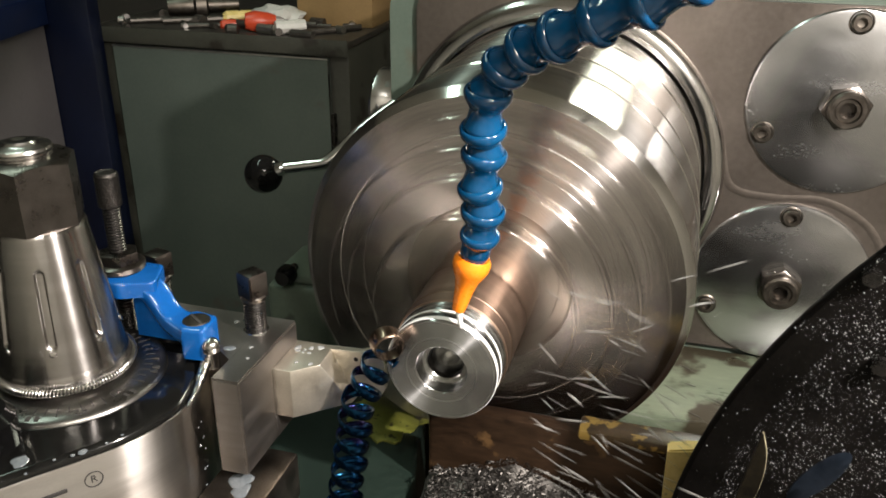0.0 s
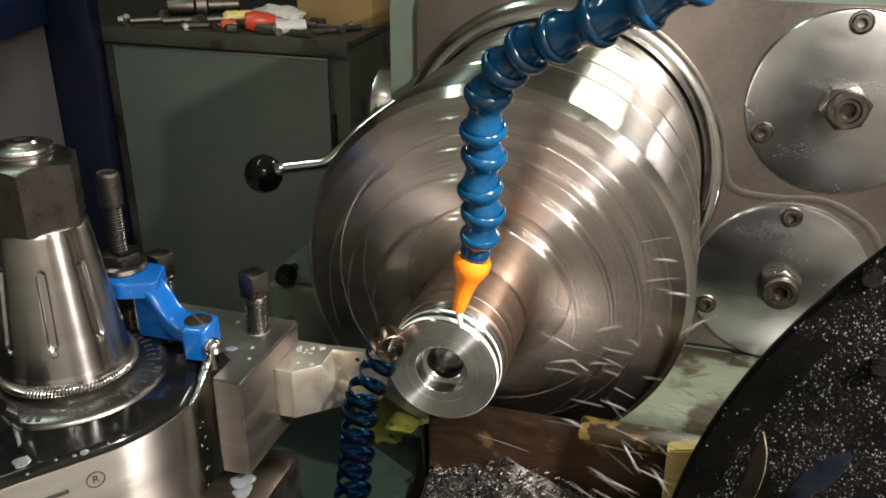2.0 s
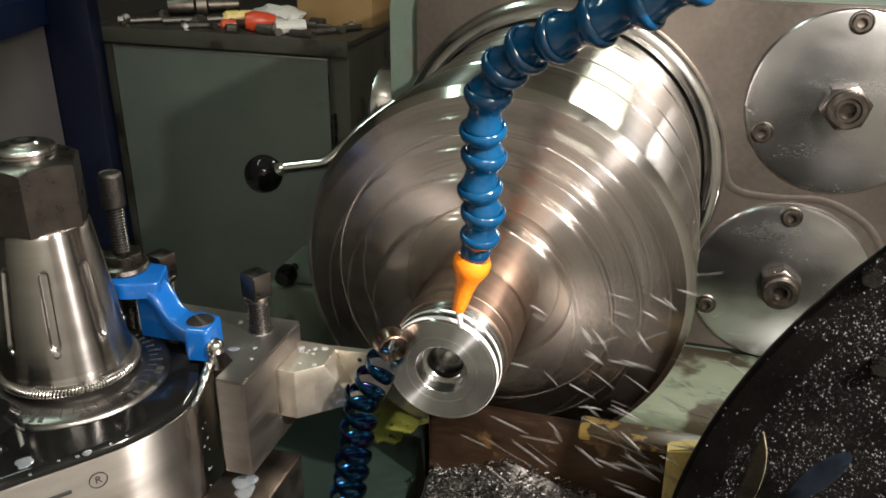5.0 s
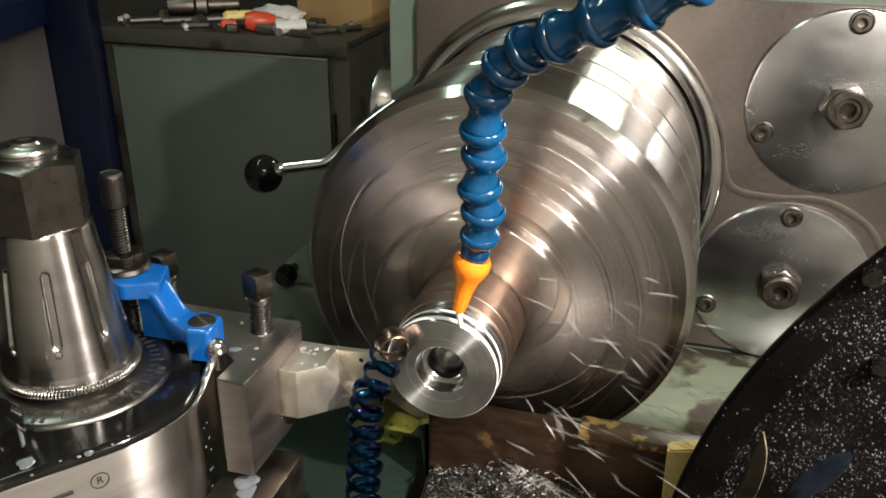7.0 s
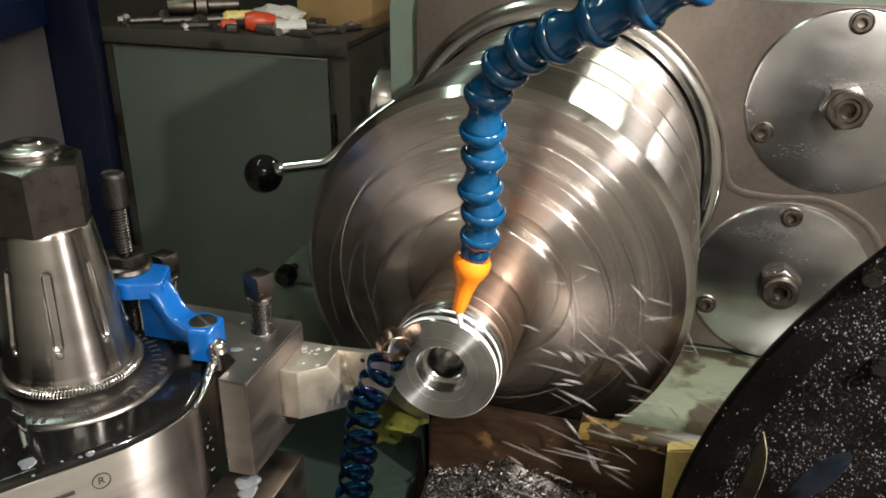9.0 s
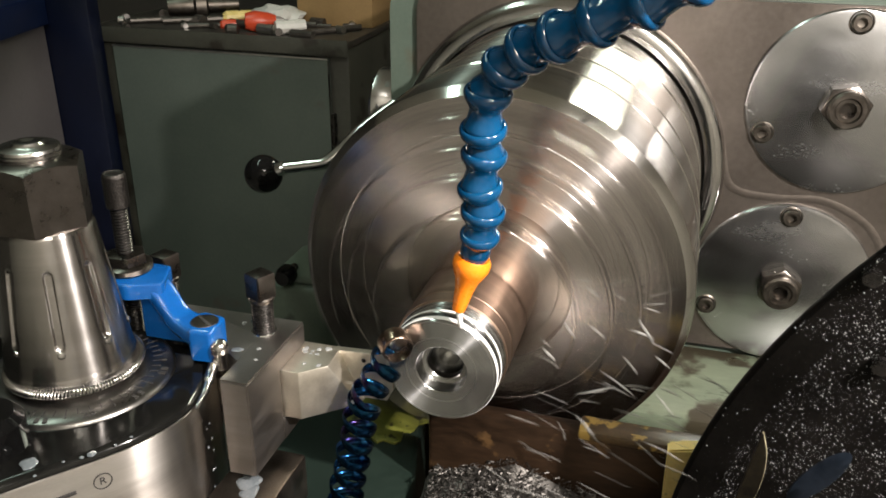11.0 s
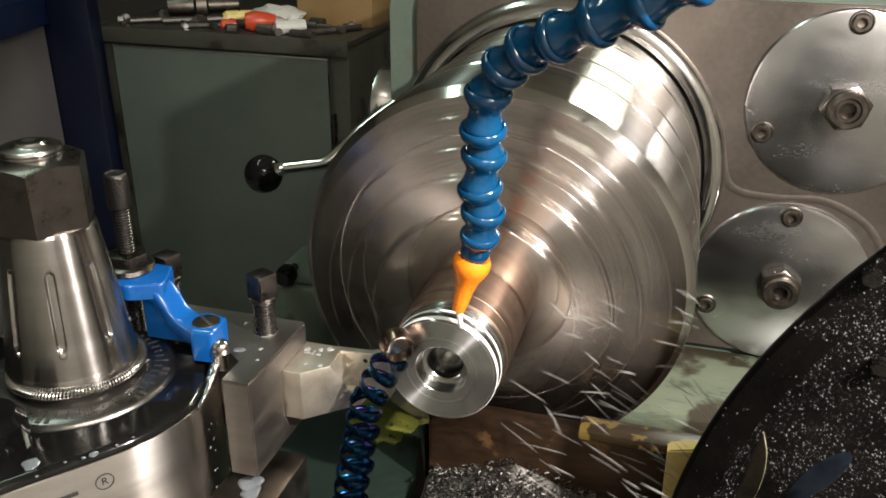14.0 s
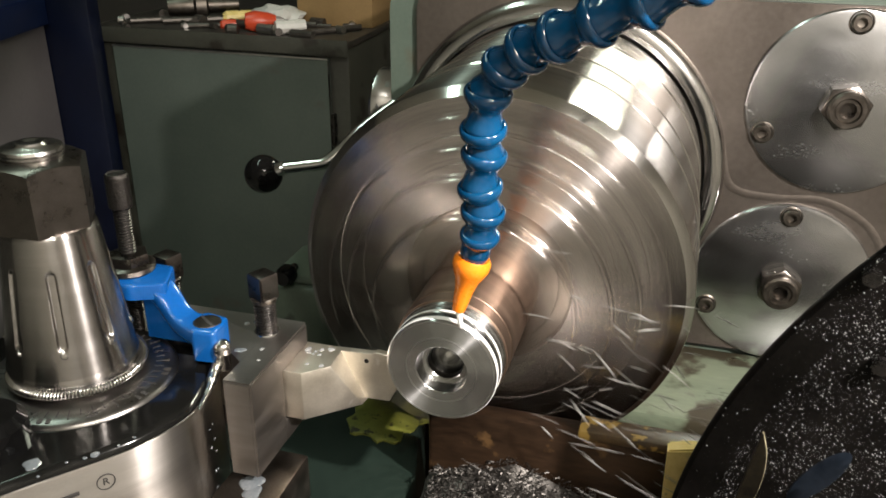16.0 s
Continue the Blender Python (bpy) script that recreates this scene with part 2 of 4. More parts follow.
# ---- mesh helpers ----
def finish(bm, name, mat, angle=35):
    bmesh.ops.recalc_face_normals(bm, faces=bm.faces[:])
    me = bpy.data.meshes.new(name)
    bm.to_mesh(me)
    bm.free()
    me.materials.append(mat)
    me.polygons.foreach_set("use_smooth", [True] * len(me.polygons))
    me.set_sharp_from_angle(angle=radians(angle))
    return me


def origin_of(ob):
    o = Vector(ob.location)
    while ob.parent:
        ob = ob.parent
        o += ob.location
    return o


def thing(name, at, label, category, group="", kind=""):
    ob = new(name)
    ob.empty_display_size = 0.02
    ob.location = at
    return tagged(ob, label, category, group, kind)


def part(name, bm, mat, parent, label="", angle=35):
    """A mesh, given in world space, as one part of its thing."""
    bmesh.ops.translate(bm, verts=bm.verts[:], vec=-origin_of(parent))
    ob = new(name, finish(bm, name, mat, angle))
    ob.parent = parent
    return tagged(ob, label)


def single(name, bm, mat, at, label, category, group="", kind="", angle=35):
    """A top-level thing of one mesh, given in world space, with its origin at its base."""
    bmesh.ops.translate(bm, verts=bm.verts[:], vec=-Vector(at))
    ob = new(name, finish(bm, name, mat, angle))
    ob.location = at
    return tagged(ob, label, category, group, kind)


def box(x0, x1, y0, y1, z0, z1, bevel=0.001, turn=0.0, bm=None, segments=2):
    made = bm or bmesh.new()
    one = bmesh.new()
    bmesh.ops.create_cube(one, size=1.0)
    c = Vector(((x0 + x1) / 2, (y0 + y1) / 2, (z0 + z1) / 2))
    bmesh.ops.scale(one, vec=(x1 - x0, y1 - y0, z1 - z0), verts=one.verts[:])
    if bevel:
        bmesh.ops.bevel(one, geom=one.edges[:], offset=bevel, segments=segments, profile=0.5, affect="EDGES")
    bmesh.ops.transform(one, matrix=Matrix.Translation(c) @ Matrix.Rotation(radians(turn), 4, "Z"), verts=one.verts[:])
    return join(made, one)


def join(bm, other):
    tmp = bpy.data.meshes.new("tmp")
    other.to_mesh(tmp)
    other.free()
    bm.from_mesh(tmp)
    bpy.data.meshes.remove(tmp)
    return bm


def revolve(profile, place=Matrix(), seg=72, bm=None):
    """Turns a profile of (height, radius) about the local z axis, then sets it at place. Radius 0 closes it."""
    bm = bm or bmesh.new()
    rings = []
    for h, r in profile:
        if r <= 0:
            rings.append([bm.verts.new(place @ Vector((0, 0, h)))])
        else:
            rings.append([bm.verts.new(place @ Vector((r * math.cos(2 * math.pi * i / seg), r * math.sin(2 * math.pi * i / seg), h))) for i in range(seg)])
    for a, b in zip(rings, rings[1:]):
        for i in range(seg):
            j = (i + 1) % seg
            if len(a) == 1 and len(b) == 1:
                continue
            if len(a) == 1:
                bm.faces.new((a[0], b[i], b[j]))
            elif len(b) == 1:
                bm.faces.new((a[i], a[j], b[0]))
            else:
                bm.faces.new((a[i], a[j], b[j], b[i]))
    return bm


def along_y(x=0.0, y=0.0, z=0.0):
    """A place whose local z axis runs along the world's y."""
    return Matrix.Translation((x, y, z)) @ Matrix.Rotation(radians(-90), 4, "X")


def aim(at, to):
    """A place at a point whose local z axis points to another."""
    d = (Vector(to) - Vector(at)).normalized()
    return Matrix.Translation(at) @ d.to_track_quat("Z", "Y").to_matrix().to_4x4()


def prism(corners, z0, z1, bevel=0.0, bm=None, segments=2):
    """An upright prism over a plan of corners."""
    made = bm or bmesh.new()
    one = bmesh.new()
    low, high = [one.verts.new((x, y, z0)) for x, y in corners], [one.verts.new((x, y, z1)) for x, y in corners]
    one.faces.new(low[::-1])
    top = one.faces.new(high)
    for i in range(len(corners)):
        j = (i + 1) % len(corners)
        one.faces.new((low[i], low[j], high[j], high[i]))
    bmesh.ops.recalc_face_normals(one, faces=one.faces[:])
    if bevel:
        bmesh.ops.bevel(one, geom=list(top.edges), offset=bevel, segments=segments, profile=0.5, affect="EDGES")
    return join(made, one)


def rounded(corners, radius, steps=7):
    """A plan with its corners rounded."""
    out, n = [], len(corners)
    for i in range(n):
        a, b, c = (Vector(corners[(i + k) % n]) for k in (-1, 0, 1))
        r = radius[i] if isinstance(radius, (list, tuple)) else radius
        u, v = (a - b).normalized(), (c - b).normalized()
        half = u.angle(v) / 2
        cut = min(r / math.tan(half), (a - b).length * 0.49, (c - b).length * 0.49)
        for k in range(steps + 1):
            t = k / steps
            out.append(tuple((b + u * cut) * (1 - t) ** 2 + b * 2 * t * (1 - t) + (b + v * cut) * t * t))
    return out


def hexagon(cx, cy, r, turn=0.0, n=6):
    return [(cx + r * math.cos(radians(turn) + 2 * math.pi * i / n), cy + r * math.sin(radians(turn) + 2 * math.pi * i / n)) for i in range(n)]


def chamfered_nut(r, z0, z1, flat, place, seg=96):
    """A hexagon nut whose upper corners are turned down to a round flat."""
    bm = bmesh.new()
    rings = [[], [], [], []]
    for i in range(seg):
        a = 2 * math.pi * i / seg
        rh = r * math.cos(math.pi / 6) / math.cos(a % (math.pi / 3) - math.pi / 6)
        for k, (rr, z) in enumerate(((rh, z0), (rh, z1 - max(0.0, rh - flat) * 0.62), (flat, z1), (flat * 0.3, z1))):
            rings[k].append(bm.verts.new(place @ Vector((rr * math.cos(a), rr * math.sin(a), z))))
    for p0, p1 in zip(rings, rings[1:]):
        for i in range(seg):
            j = (i + 1) % seg
            bm.faces.new((p0[i], p0[j], p1[j], p1[i]))
    bm.faces.new(rings[0][::-1])
    bm.faces.new(rings[-1])
    return bm


def sweep(points, radius, seg=14, bm=None):
    """A round bar along smooth points."""
    bm = bm or bmesh.new()
    pts = [Vector(q) for q in points]
    side, rings = None, []
    for i, q in enumerate(pts):
        d = (pts[min(i + 1, len(pts) - 1)] - pts[max(i - 1, 0)]).normalized()
        side = (side - d * side.dot(d)).normalized() if side else d.orthogonal().normalized()
        up = d.cross(side)
        r = radius[i] if isinstance(radius, (list, tuple)) else radius
        rings.append([bm.verts.new(q + (side * math.cos(a) + up * math.sin(a)) * r) for a in (2 * math.pi * k / seg for k in range(seg))])
    for a, b in zip(rings, rings[1:]):
        for k in range(seg):
            bm.faces.new((a[k], a[(k + 1) % seg], b[(k + 1) % seg], b[k]))
    bm.faces.new(rings[0][::-1])
    bm.faces.new(rings[-1])
    return bm


def smooth_path(points, steps=6):
    pts = [Vector(q) for q in points]
    pts = [pts[0] * 2 - pts[1]] + pts + [pts[-1] * 2 - pts[-2]]
    out = []
    for i in range(1, len(pts) - 2):
        a, b, c, d = pts[i - 1:i + 3]
        for k in range(steps):
            t = k / steps
            out.append(0.5 * (2 * b + (c - a) * t + (2 * a - 5 * b + 4 * c - d) * t * t + (3 * b - a - 3 * c + d) * t ** 3))
    return out + [pts[-2]]


def thread(x, y, z0, z1, r, pitch=0.0016, depth=0.0006, seg=28):
    """A threaded rod, upright."""
    prof, z = [(z0, 0)], z0
    while z < z1:
        prof += [(z, r - depth), (z + pitch * 0.35, r), (z + pitch * 0.6, r)]
        z += pitch
    prof += [(z1, r - depth), (z1, 0)]
    return revolve(prof, Matrix.Translation((x, y, 0)), seg)


def lettering(text, size, place, depth=0.0003):
    """Letters as a thin mesh in the built-in font, lying in the local xy plane of place."""
    curve = bpy.data.curves.new("letters", "FONT")
    curve.body, curve.size, curve.extrude = text, size, depth
    curve.align_x, curve.align_y = "CENTER", "CENTER"
    ob = bpy.data.objects.new("letters", curve)
    bm = bmesh.new()
    me = ob.to_mesh()
    bm.from_mesh(me)
    ob.to_mesh_clear()
    bpy.data.objects.remove(ob)
    bmesh.ops.transform(bm, matrix=place, verts=bm.verts[:])
    return bm


# ---- room ----
Z_FLOOR = -1.10
single("floor", box(-3.2, 2.6, -2.4, 3.0, Z_FLOOR - 0.1, Z_FLOOR, 0), FLOOR, (0, 0, Z_FLOOR), "stained grey concrete workshop floor", "floor", kind="structure")
single("ceiling", box(-3.2, 2.6, -2.4, 3.0, 1.75, 1.85, 0), CEILING, (0, 0, 1.75), "cream painted workshop ceiling", "ceiling", kind="structure")
# Walls are out of view; north and west are dark to dim reflections.
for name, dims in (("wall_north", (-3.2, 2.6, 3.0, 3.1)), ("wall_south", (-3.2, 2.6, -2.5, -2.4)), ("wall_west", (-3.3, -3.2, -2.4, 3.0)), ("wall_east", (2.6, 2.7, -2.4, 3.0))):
    single(name, box(*dims, Z_FLOOR, 1.75, 0), WALL_DARK if name in ("wall_north", "wall_west") else WALL, ((dims[0] + dims[1]) / 2, (dims[2] + dims[3]) / 2, Z_FLOOR), "unseen workshop wall, dark to dim reflections" if name in ("wall_north", "wall_west") else "pale painted workshop wall", "wall", kind="structure")


# ---- headstock ----
def cap_screw(parent, x, y, z, r, mat=None):
    """A socket head screw that points towards -y, sunk in a counterbore."""
    place = along_y(x, y, z)
    s = part("screw", revolve([(0.004, r * 1.25), (-0.0005, r * 1.25), (-0.0012, r * 1.12), (0.0005, r * 1.02), (0.0005, r), (-0.0036, r * 0.97), (-0.0046, r * 0.86), (-0.0046, r * 0.54), (-0.0040, r * 0.50), (-0.0010, r * 0.48), (-0.0004, 0)], place, 40), mat or SCREW_STEEL, parent, "worn socket head screw")
    return s


def cover_plate(parent, x, z, r, y, centre_turn):
    plate = part("cover_plate", revolve([(0.012, r * 0.995), (0.0022, r), (0.0006, r - 0.0012), (0, r - 0.0035), (0, 0)], along_y(x, y, z), 128), PLATE_STEEL, parent, "polished round steel cover plate")
    for ang in (90, 205, -30):
        cap_screw(plate, x + 0.86 * r * math.cos(radians(ang)), y, z + 0.86 * r * math.sin(radians(ang)), 0.0072)
    nut = chamfered_nut(0.0185, 0.0, 0.012, 0.0152, along_y(x, y, z) @ Matrix.Rotation(math.pi, 4, "X") @ Matrix.Rotation(radians(centre_turn), 4, "Z"))
    part("hex_nut", nut, NUT_STEEL, plate, "dull hexagon nut")
    part("spindle_end", revolve([(0, 0.0145), (-0.006, 0.0145), (-0.0075, 0.0130), (-0.0075, 0.0098), (-0.0055, 0.0088), (-0.0055, 0.0062), (0.004, 0.0058), (0.004, 0)], along_y(x, y - 0.012, z), 48), SCREW_STEEL, plate, "socketed stud end")
    return plate


Y_HEAD = 0.352
head = thing("headstock", (0.1, Y_HEAD, -0.30), "pale green lathe headstock with an oily grey-brown front face", "lathe headstock")
casting = prism(rounded([(-0.152, 0.152), (0.48, 0.152), (0.48, -0.40), (-0.152, -0.40)], [0.03, 0.02, 0.01, 0.01]), 0, 0.42, 0.004)
bmesh.ops.transform(casting, matrix=Matrix(((1, 0, 0, 0), (0, 0, 1, Y_HEAD + 0.006), (0, 1, 0, 0), (0, 0, 0, 1))), verts=casting.verts[:])
part("casting", casting, GREEN_PALE, head, "pale green painted casting")
panel = prism(rounded([(-0.1255, 0.1455), (0.46, 0.1455), (0.46, -0.158), (-0.1255, -0.158)], [0.022, 0.02, 0.01, 0.01]), 0, 0.03, 0)
bmesh.ops.transform(panel, matrix=Matrix(((1, 0, 0, 0), (0, 0, 1, Y_HEAD), (0, 1, 0, 0), (0, 0, 0, 1))), verts=panel.verts[:])
part("front_face", panel, FACE_PANEL, head, "oily grey-brown machined face")
ridge = sweep(smooth_path([(0.137, Y_HEAD + 0.0156, 0.03), (0.150, Y_HEAD + 0.0156, -0.005), (0.185, Y_HEAD + 0.0156, -0.0115), (0.225, Y_HEAD + 0.0156, -0.0105), (0.262, Y_HEAD + 0.0156, -0.030), (0.285, Y_HEAD + 0.0156, -0.070)]), 0.0160, 32)
part("casting_ridge", ridge, FACE_PANEL, head)
cover_plate(head, 0.2242, 0.0711, 0.0732, 0.3481, 12)
cover_plate(head, 0.2007, -0.0879, 0.0732, 0.3481, 25)
part("bearing_ring", revolve([(0.02, 0.1440), (0.002, 0.1435), (-0.002, 0.1425), (-0.0055, 0.1395), (-0.0075, 0.1350), (-0.0080, 0.1305), (-0.0078, 0.1275), (-0.0065, 0.1262), (0.004, 0.1260), (0.004, 0.10)], along_y(0, 0.350, 0), 144), RING_STEEL, head, "polished ring round the spindle nose")
part("ring_slot", box(0.0400, 0.0475, 0.3405, 0.3435, 0.1262, 0.1290, 0.0006, turn=0), INK, head, "narrow dark slot in the ring")
part("foot_ledge", box(-0.16, 0.48, 0.235, 0.356, -0.182, -0.163, 0.004), LEDGE, head, "pale green ledge stained with oil, chuck's shade in its colour")
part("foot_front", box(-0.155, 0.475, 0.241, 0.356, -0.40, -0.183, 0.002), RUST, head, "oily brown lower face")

# speed lever and dial on the far side
lever = thing("shift_lever", (-0.145, 0.352, 0.0426), "chrome shift lever with a black ball knob", "lever")
path = smooth_path([(-0.238, 0.300, -0.0112), (-0.218, 0.305, -0.0085), (-0.1993, 0.310, -0.005), (-0.186, 0.318, 0.006), (-0.1709, 0.33, 0.0223), (-0.1453, 0.352, 0.0426)])
part("rod", sweep(path, 0.0056, 18), CHROME, lever, "bent chrome rod")
part("ball_knob", revolve([(0.0176 * math.cos(radians(t)), 0.0176 * math.sin(radians(t))) for t in range(0, 181, 9)], aim((-0.2558, 0.300, -0.0182), (-0.238, 0.300, -0.0112)), 40), BLACK_KNOB, lever, "glossy black ball knob")
part("ferrule", revolve([(0.015, 0.0065), (0.022, 0.0065), (0.024, 0.005)], aim((-0.2558, 0.300, -0.0182), (-0.238, 0.300, -0.0112)), 24), CHROME, lever)
dial = thing("feed_dial", (-0.152, 0.40, 0.0301), "brass feed dial with a polished rim", "dial")
sideways = Matrix.Translation((-0.152, 0.40, 0.0301)) @ Matrix.Rotation(radians(-90), 4, "Y")
part("rim", revolve([(0, 0.030), (0.012, 0.0315), (0.016, 0.0335), (0.024, 0.0335), (0.027, 0.031), (0.027, 0.026), (0.022, 0.024)], sideways, 64), CHROME, dial, "polished rim")
part("face", revolve([(0.0225, 0.0245), (0.0245, 0.008), (0.034, 0.007), (0.035, 0)], sideways, 40), BRASS, dial, "olive brass face")
small = thing("small_knob", (-0.165, 0.385, -0.012), "small polished knob beside the dial", "knob")
part("knob", revolve([(0, 0.006), (0.012, 0.006), (0.014, 0.011), (0.024, 0.012), (0.027, 0.009), (0.027, 0)], Matrix.Translation((-0.160, 0.385, -0.010)) @ Matrix.Rotation(radians(-90), 4, "Y"), 32), CHROME, small)
gear = thing("feed_box", (-0.205, 0.33, -0.25), "dark green feed gearbox with a black knob", "gearbox")
part("housing", box(-0.255, -0.158, 0.285, 0.36, -0.40, -0.122, 0.006, segments=3), GREEN_BOX, gear)
part("lid", box(-0.250, -0.163, 0.290, 0.36, -0.1218, -0.112, 0.004), GREEN_BOX, gear)
part("knob", revolve([(-0.010, 0), (-0.010, 0.007), (-0.004, 0.0095), (0.004, 0.0095), (0.010, 0.005), (0.018, 0.004)], along_y(-0.233, 0.285, -0.110), 24), BLACK_KNOB, gear, "black knob")

# ---- chuck (turns) ----
chuck = thing("lathe_chuck", (0, 0.1045, 0), "spinning three-jaw lathe chuck of turned steel", "lathe chuck")
CY = 0.1045
part("face", revolve([(0.0, 0.1195), (0.0, 0.099), (0.0004, 0.0985), (0.0004, 0.0968), (0.0, 0.0963), (0.0, 0.083), (0.0008, 0.0825), (0.0008, 0.080), (0.0, 0.0795), (0.0, 0.053)], along_y(0, CY, 0), 160), CHUCK_STEEL, chuck, "turned face with fine rings and painted light arcs")
part("bore_recess", revolve([(0.0, 0.053), (0.0008, 0.0522), (0.0030, 0.0515), (0.0034, 0.0440), (0.0046, 0.0432), (0.0050, 0.0315)], along_y(0, CY, 0), 96), HUB_STEEL, chuck, "dark recess behind the jaws")
part("rim", revolve([(0.0, 0.1195), (0.0052, 0.1244), (0.0068, 0.125), (0.0715, 0.125), (0.0722, 0.1256), (0.0745, 0.1256), (0.0752, 0.1247), (0.118, 0.1247), (0.1188, 0.1254), (0.1215, 0.1254), (0.1226, 0.1243), (0.190, 0.1243), (0.1915, 0.1228), (0.1940, 0.1228), (0.1955, 0.1246), (0.237, 0.1246), (0.237, 0.09)], along_y(0, CY, 0), 160), CHUCK_SIDE, chuck, "ground steel rim")


def jaw_mesh(profile, half):
    """A jaw with curved steps: a profile of (radius, depth) swept over the arc that a block of that half width spans."""
    bm = bmesh.new()
    rows = []
    for r, y in profile:
        a0 = min(math.asin(min(0.85, half / r)), radians(26))
        rows.append([bm.verts.new((r * math.cos(a0 * (k / 6 - 1)), y, r * math.sin(a0 * (k / 6 - 1)))) for k in range(13)])
    for a, b in zip(rows, rows[1:]):
        for k in range(12):
            bm.faces.new((a[k], a[k + 1], b[k + 1], b[k]))
    bm.faces.new([row[0] for row in rows])
    bm.faces.new([row[-1] for row in rows][::-1])
    return bm


for k in range(3):
    spin = Matrix.Rotation(radians(120 * k + 35), 4, "Y")
    base = jaw_mesh([(0.0330, CY - 0.001), (0.0330, 0.0860), (0.0345, 0.0850), (0.1094, 0.0850), (0.1108, 0.0854), (0.1118, 0.0864), (0.1122, 0.0878), (0.1122, CY - 0.001)], 0.0200)
    bmesh.ops.transform(base, matrix=spin, verts=base.verts[:])
    jaw = part("jaw", base, JAW_STEEL, chuck, "hardened base jaw")
    top = jaw_mesh([(0.0322, 0.0848), (0.0322, 0.0622), (0.0329, 0.0607), (0.0344, 0.0600), (0.0580, 0.0600), (0.0594, 0.0604), (0.0604, 0.0614), (0.0608, 0.0628), (0.0610, 0.0682), (0.0618, 0.0690), (0.0780, 0.0690), (0.0794, 0.0694), (0.0804, 0.0704), (0.0808, 0.0718), (0.0810, 0.0762), (0.0818, 0.0770), (0.0934, 0.0770), (0.0948, 0.0774), (0.0958, 0.0784), (0.0962, 0.0798), (0.0962, 0.0848)], 0.0280)
    bmesh.ops.transform(top, matrix=spin, verts=top.verts[:])
    part("top_jaw", top, JAW_STEEL, jaw, "stepped top jaw")
    for off in (-0.0163, 0.0163):
        slot = box(0.050, 0.1195, CY - 0.0004, CY + 0.004, off - 0.0012, off + 0.0012, 0)
        bmesh.ops.transform(slot, matrix=spin, verts=slot.verts[:])
        part("slot", slot, DARK_STEEL, chuck)
    key = revolve([(-0.0006, 0.0), (-0.0006, 0.007), (0.0006, 0.009), (0.0006, 0.0095), (-0.003, 0.0095)], Matrix.Rotation(radians(120 * k + 95), 4, "Y") @ Matrix.Translation((0.1252, CY + 0.035, 0)) @ Matrix.Rotation(radians(90), 4, "Y"), 24)
    part("key_socket", key, DARK_STEEL, chuck)

# ---- workpiece (turns) ----
work = thing("workpiece", (0, 0, 0), "spinning steel bar with a bored and grooved end", "workpiece")
part("ring_face", revolve([(0.0042, 0.0240), (0.0042, 0.0292), (0.0038, 0.0296), (0.0010, 0.0296), (0.0, 0.0288), (0.0, 0.0140), (0.0006, 0.0134)], along_y(), 128), WORK_FACE, work, "bright turned ring being parted off")
part("coolant_film", revolve([(0.0008, 0.0294), (0.0012, 0.0299), (0.0036, 0.0299), (0.0040, 0.0295)], along_y(), 96), WHITE_FILM, work, "white film of coolant")
part("land_film", revolve([(0.0088, 0.0297), (0.0092, 0.0301), (0.0104, 0.0301), (0.0108, 0.0297)], along_y(), 96), WHITE_FILM, work, "white film of coolant")
part("bore", revolve([(0.0006, 0.0134), (0.0075, 0.0122), (0.0078, 0.0104), (0.0086, 0.0098)], along_y(), 96), WORK_BORE, work, "turned counterbore")
# Dark material puts the hole's inner shade into the colour; its lit end is brighter.
part("through_hole", revolve([(0.0086, 0.0098), (0.0100, 0.0094), (0.0125, 0.0094), (0.0128, 0.0128), (0.0165, 0.0128)], along_y(), 64), DARK_STEEL, work, "inner hole, its shade given by dark steel")
part("drilled_end", revolve([(0.0165, 0.0128), (0.0162, 0.0120), (0.0158, 0.0060), (0.0185, 0.0040), (0.0210, 0.0)], along_y(), 48), WORK_BORE, work, "drilled inner end")
part("groove_floor", revolve([(0.0042, 0.0240), (0.0082, 0.0240)], along_y(), 96), WORK_FACE, work)
part("land", revolve([(0.0082, 0.0240), (0.0082, 0.0293), (0.0087, 0.0298), (0.0125, 0.0298), (0.0128, 0.0290), (0.0150, 0.0290), (0.0153, 0.0300), (0.0190, 0.0302)], along_y(), 128), WORK_FACE, work, "bright turned land")
part("stock", revolve([(0.0190, 0.0302), (0.0196, 0.0312), (0.0290, 0.0312), (0.0293, 0.0316), (0.112, 0.0316)], along_y(), 128), WORK_RAW, work, "brown oily bar stock")

# ---- tool post (moves with the slide) ----
PX, PY = -0.1670, -0.0672
POST_TOP = 0.0093
post = thing("tool_post", (PX, PY, -0.075), "quick-change steel tool post with a black top and a conical core", "tool post")
bend = smooth_path([(-0.1266, -0.1317, 0), (-0.1129, -0.1140, 0), (-0.1061, -0.1033, 0), (-0.1005, -0.0899, 0), (-0.0977, -0.0753, 0), (-0.1008, -0.0575, 0), (-0.1065, -0.0406, 0)], 6)
plan = [(-0.2050, -0.0200), (-0.2500, -0.0700), (-0.2640, -0.1200), (-0.2400, -0.1800), (-0.2100, -0.2150), (-0.1920, -0.2160), (-0.1600, -0.1748)] + [(q.x, q.y) for q in bend] + [(-0.1180, -0.0200)]
part("body", prism(plan, -0.075, POST_TOP - 0.0041, 0.0006), BODY_STEEL, post, "brushed steel side")
heart = Vector((-0.165, -0.085))
inner = [tuple(heart + (Vector(q) - heart) * 0.990) for q in plan]
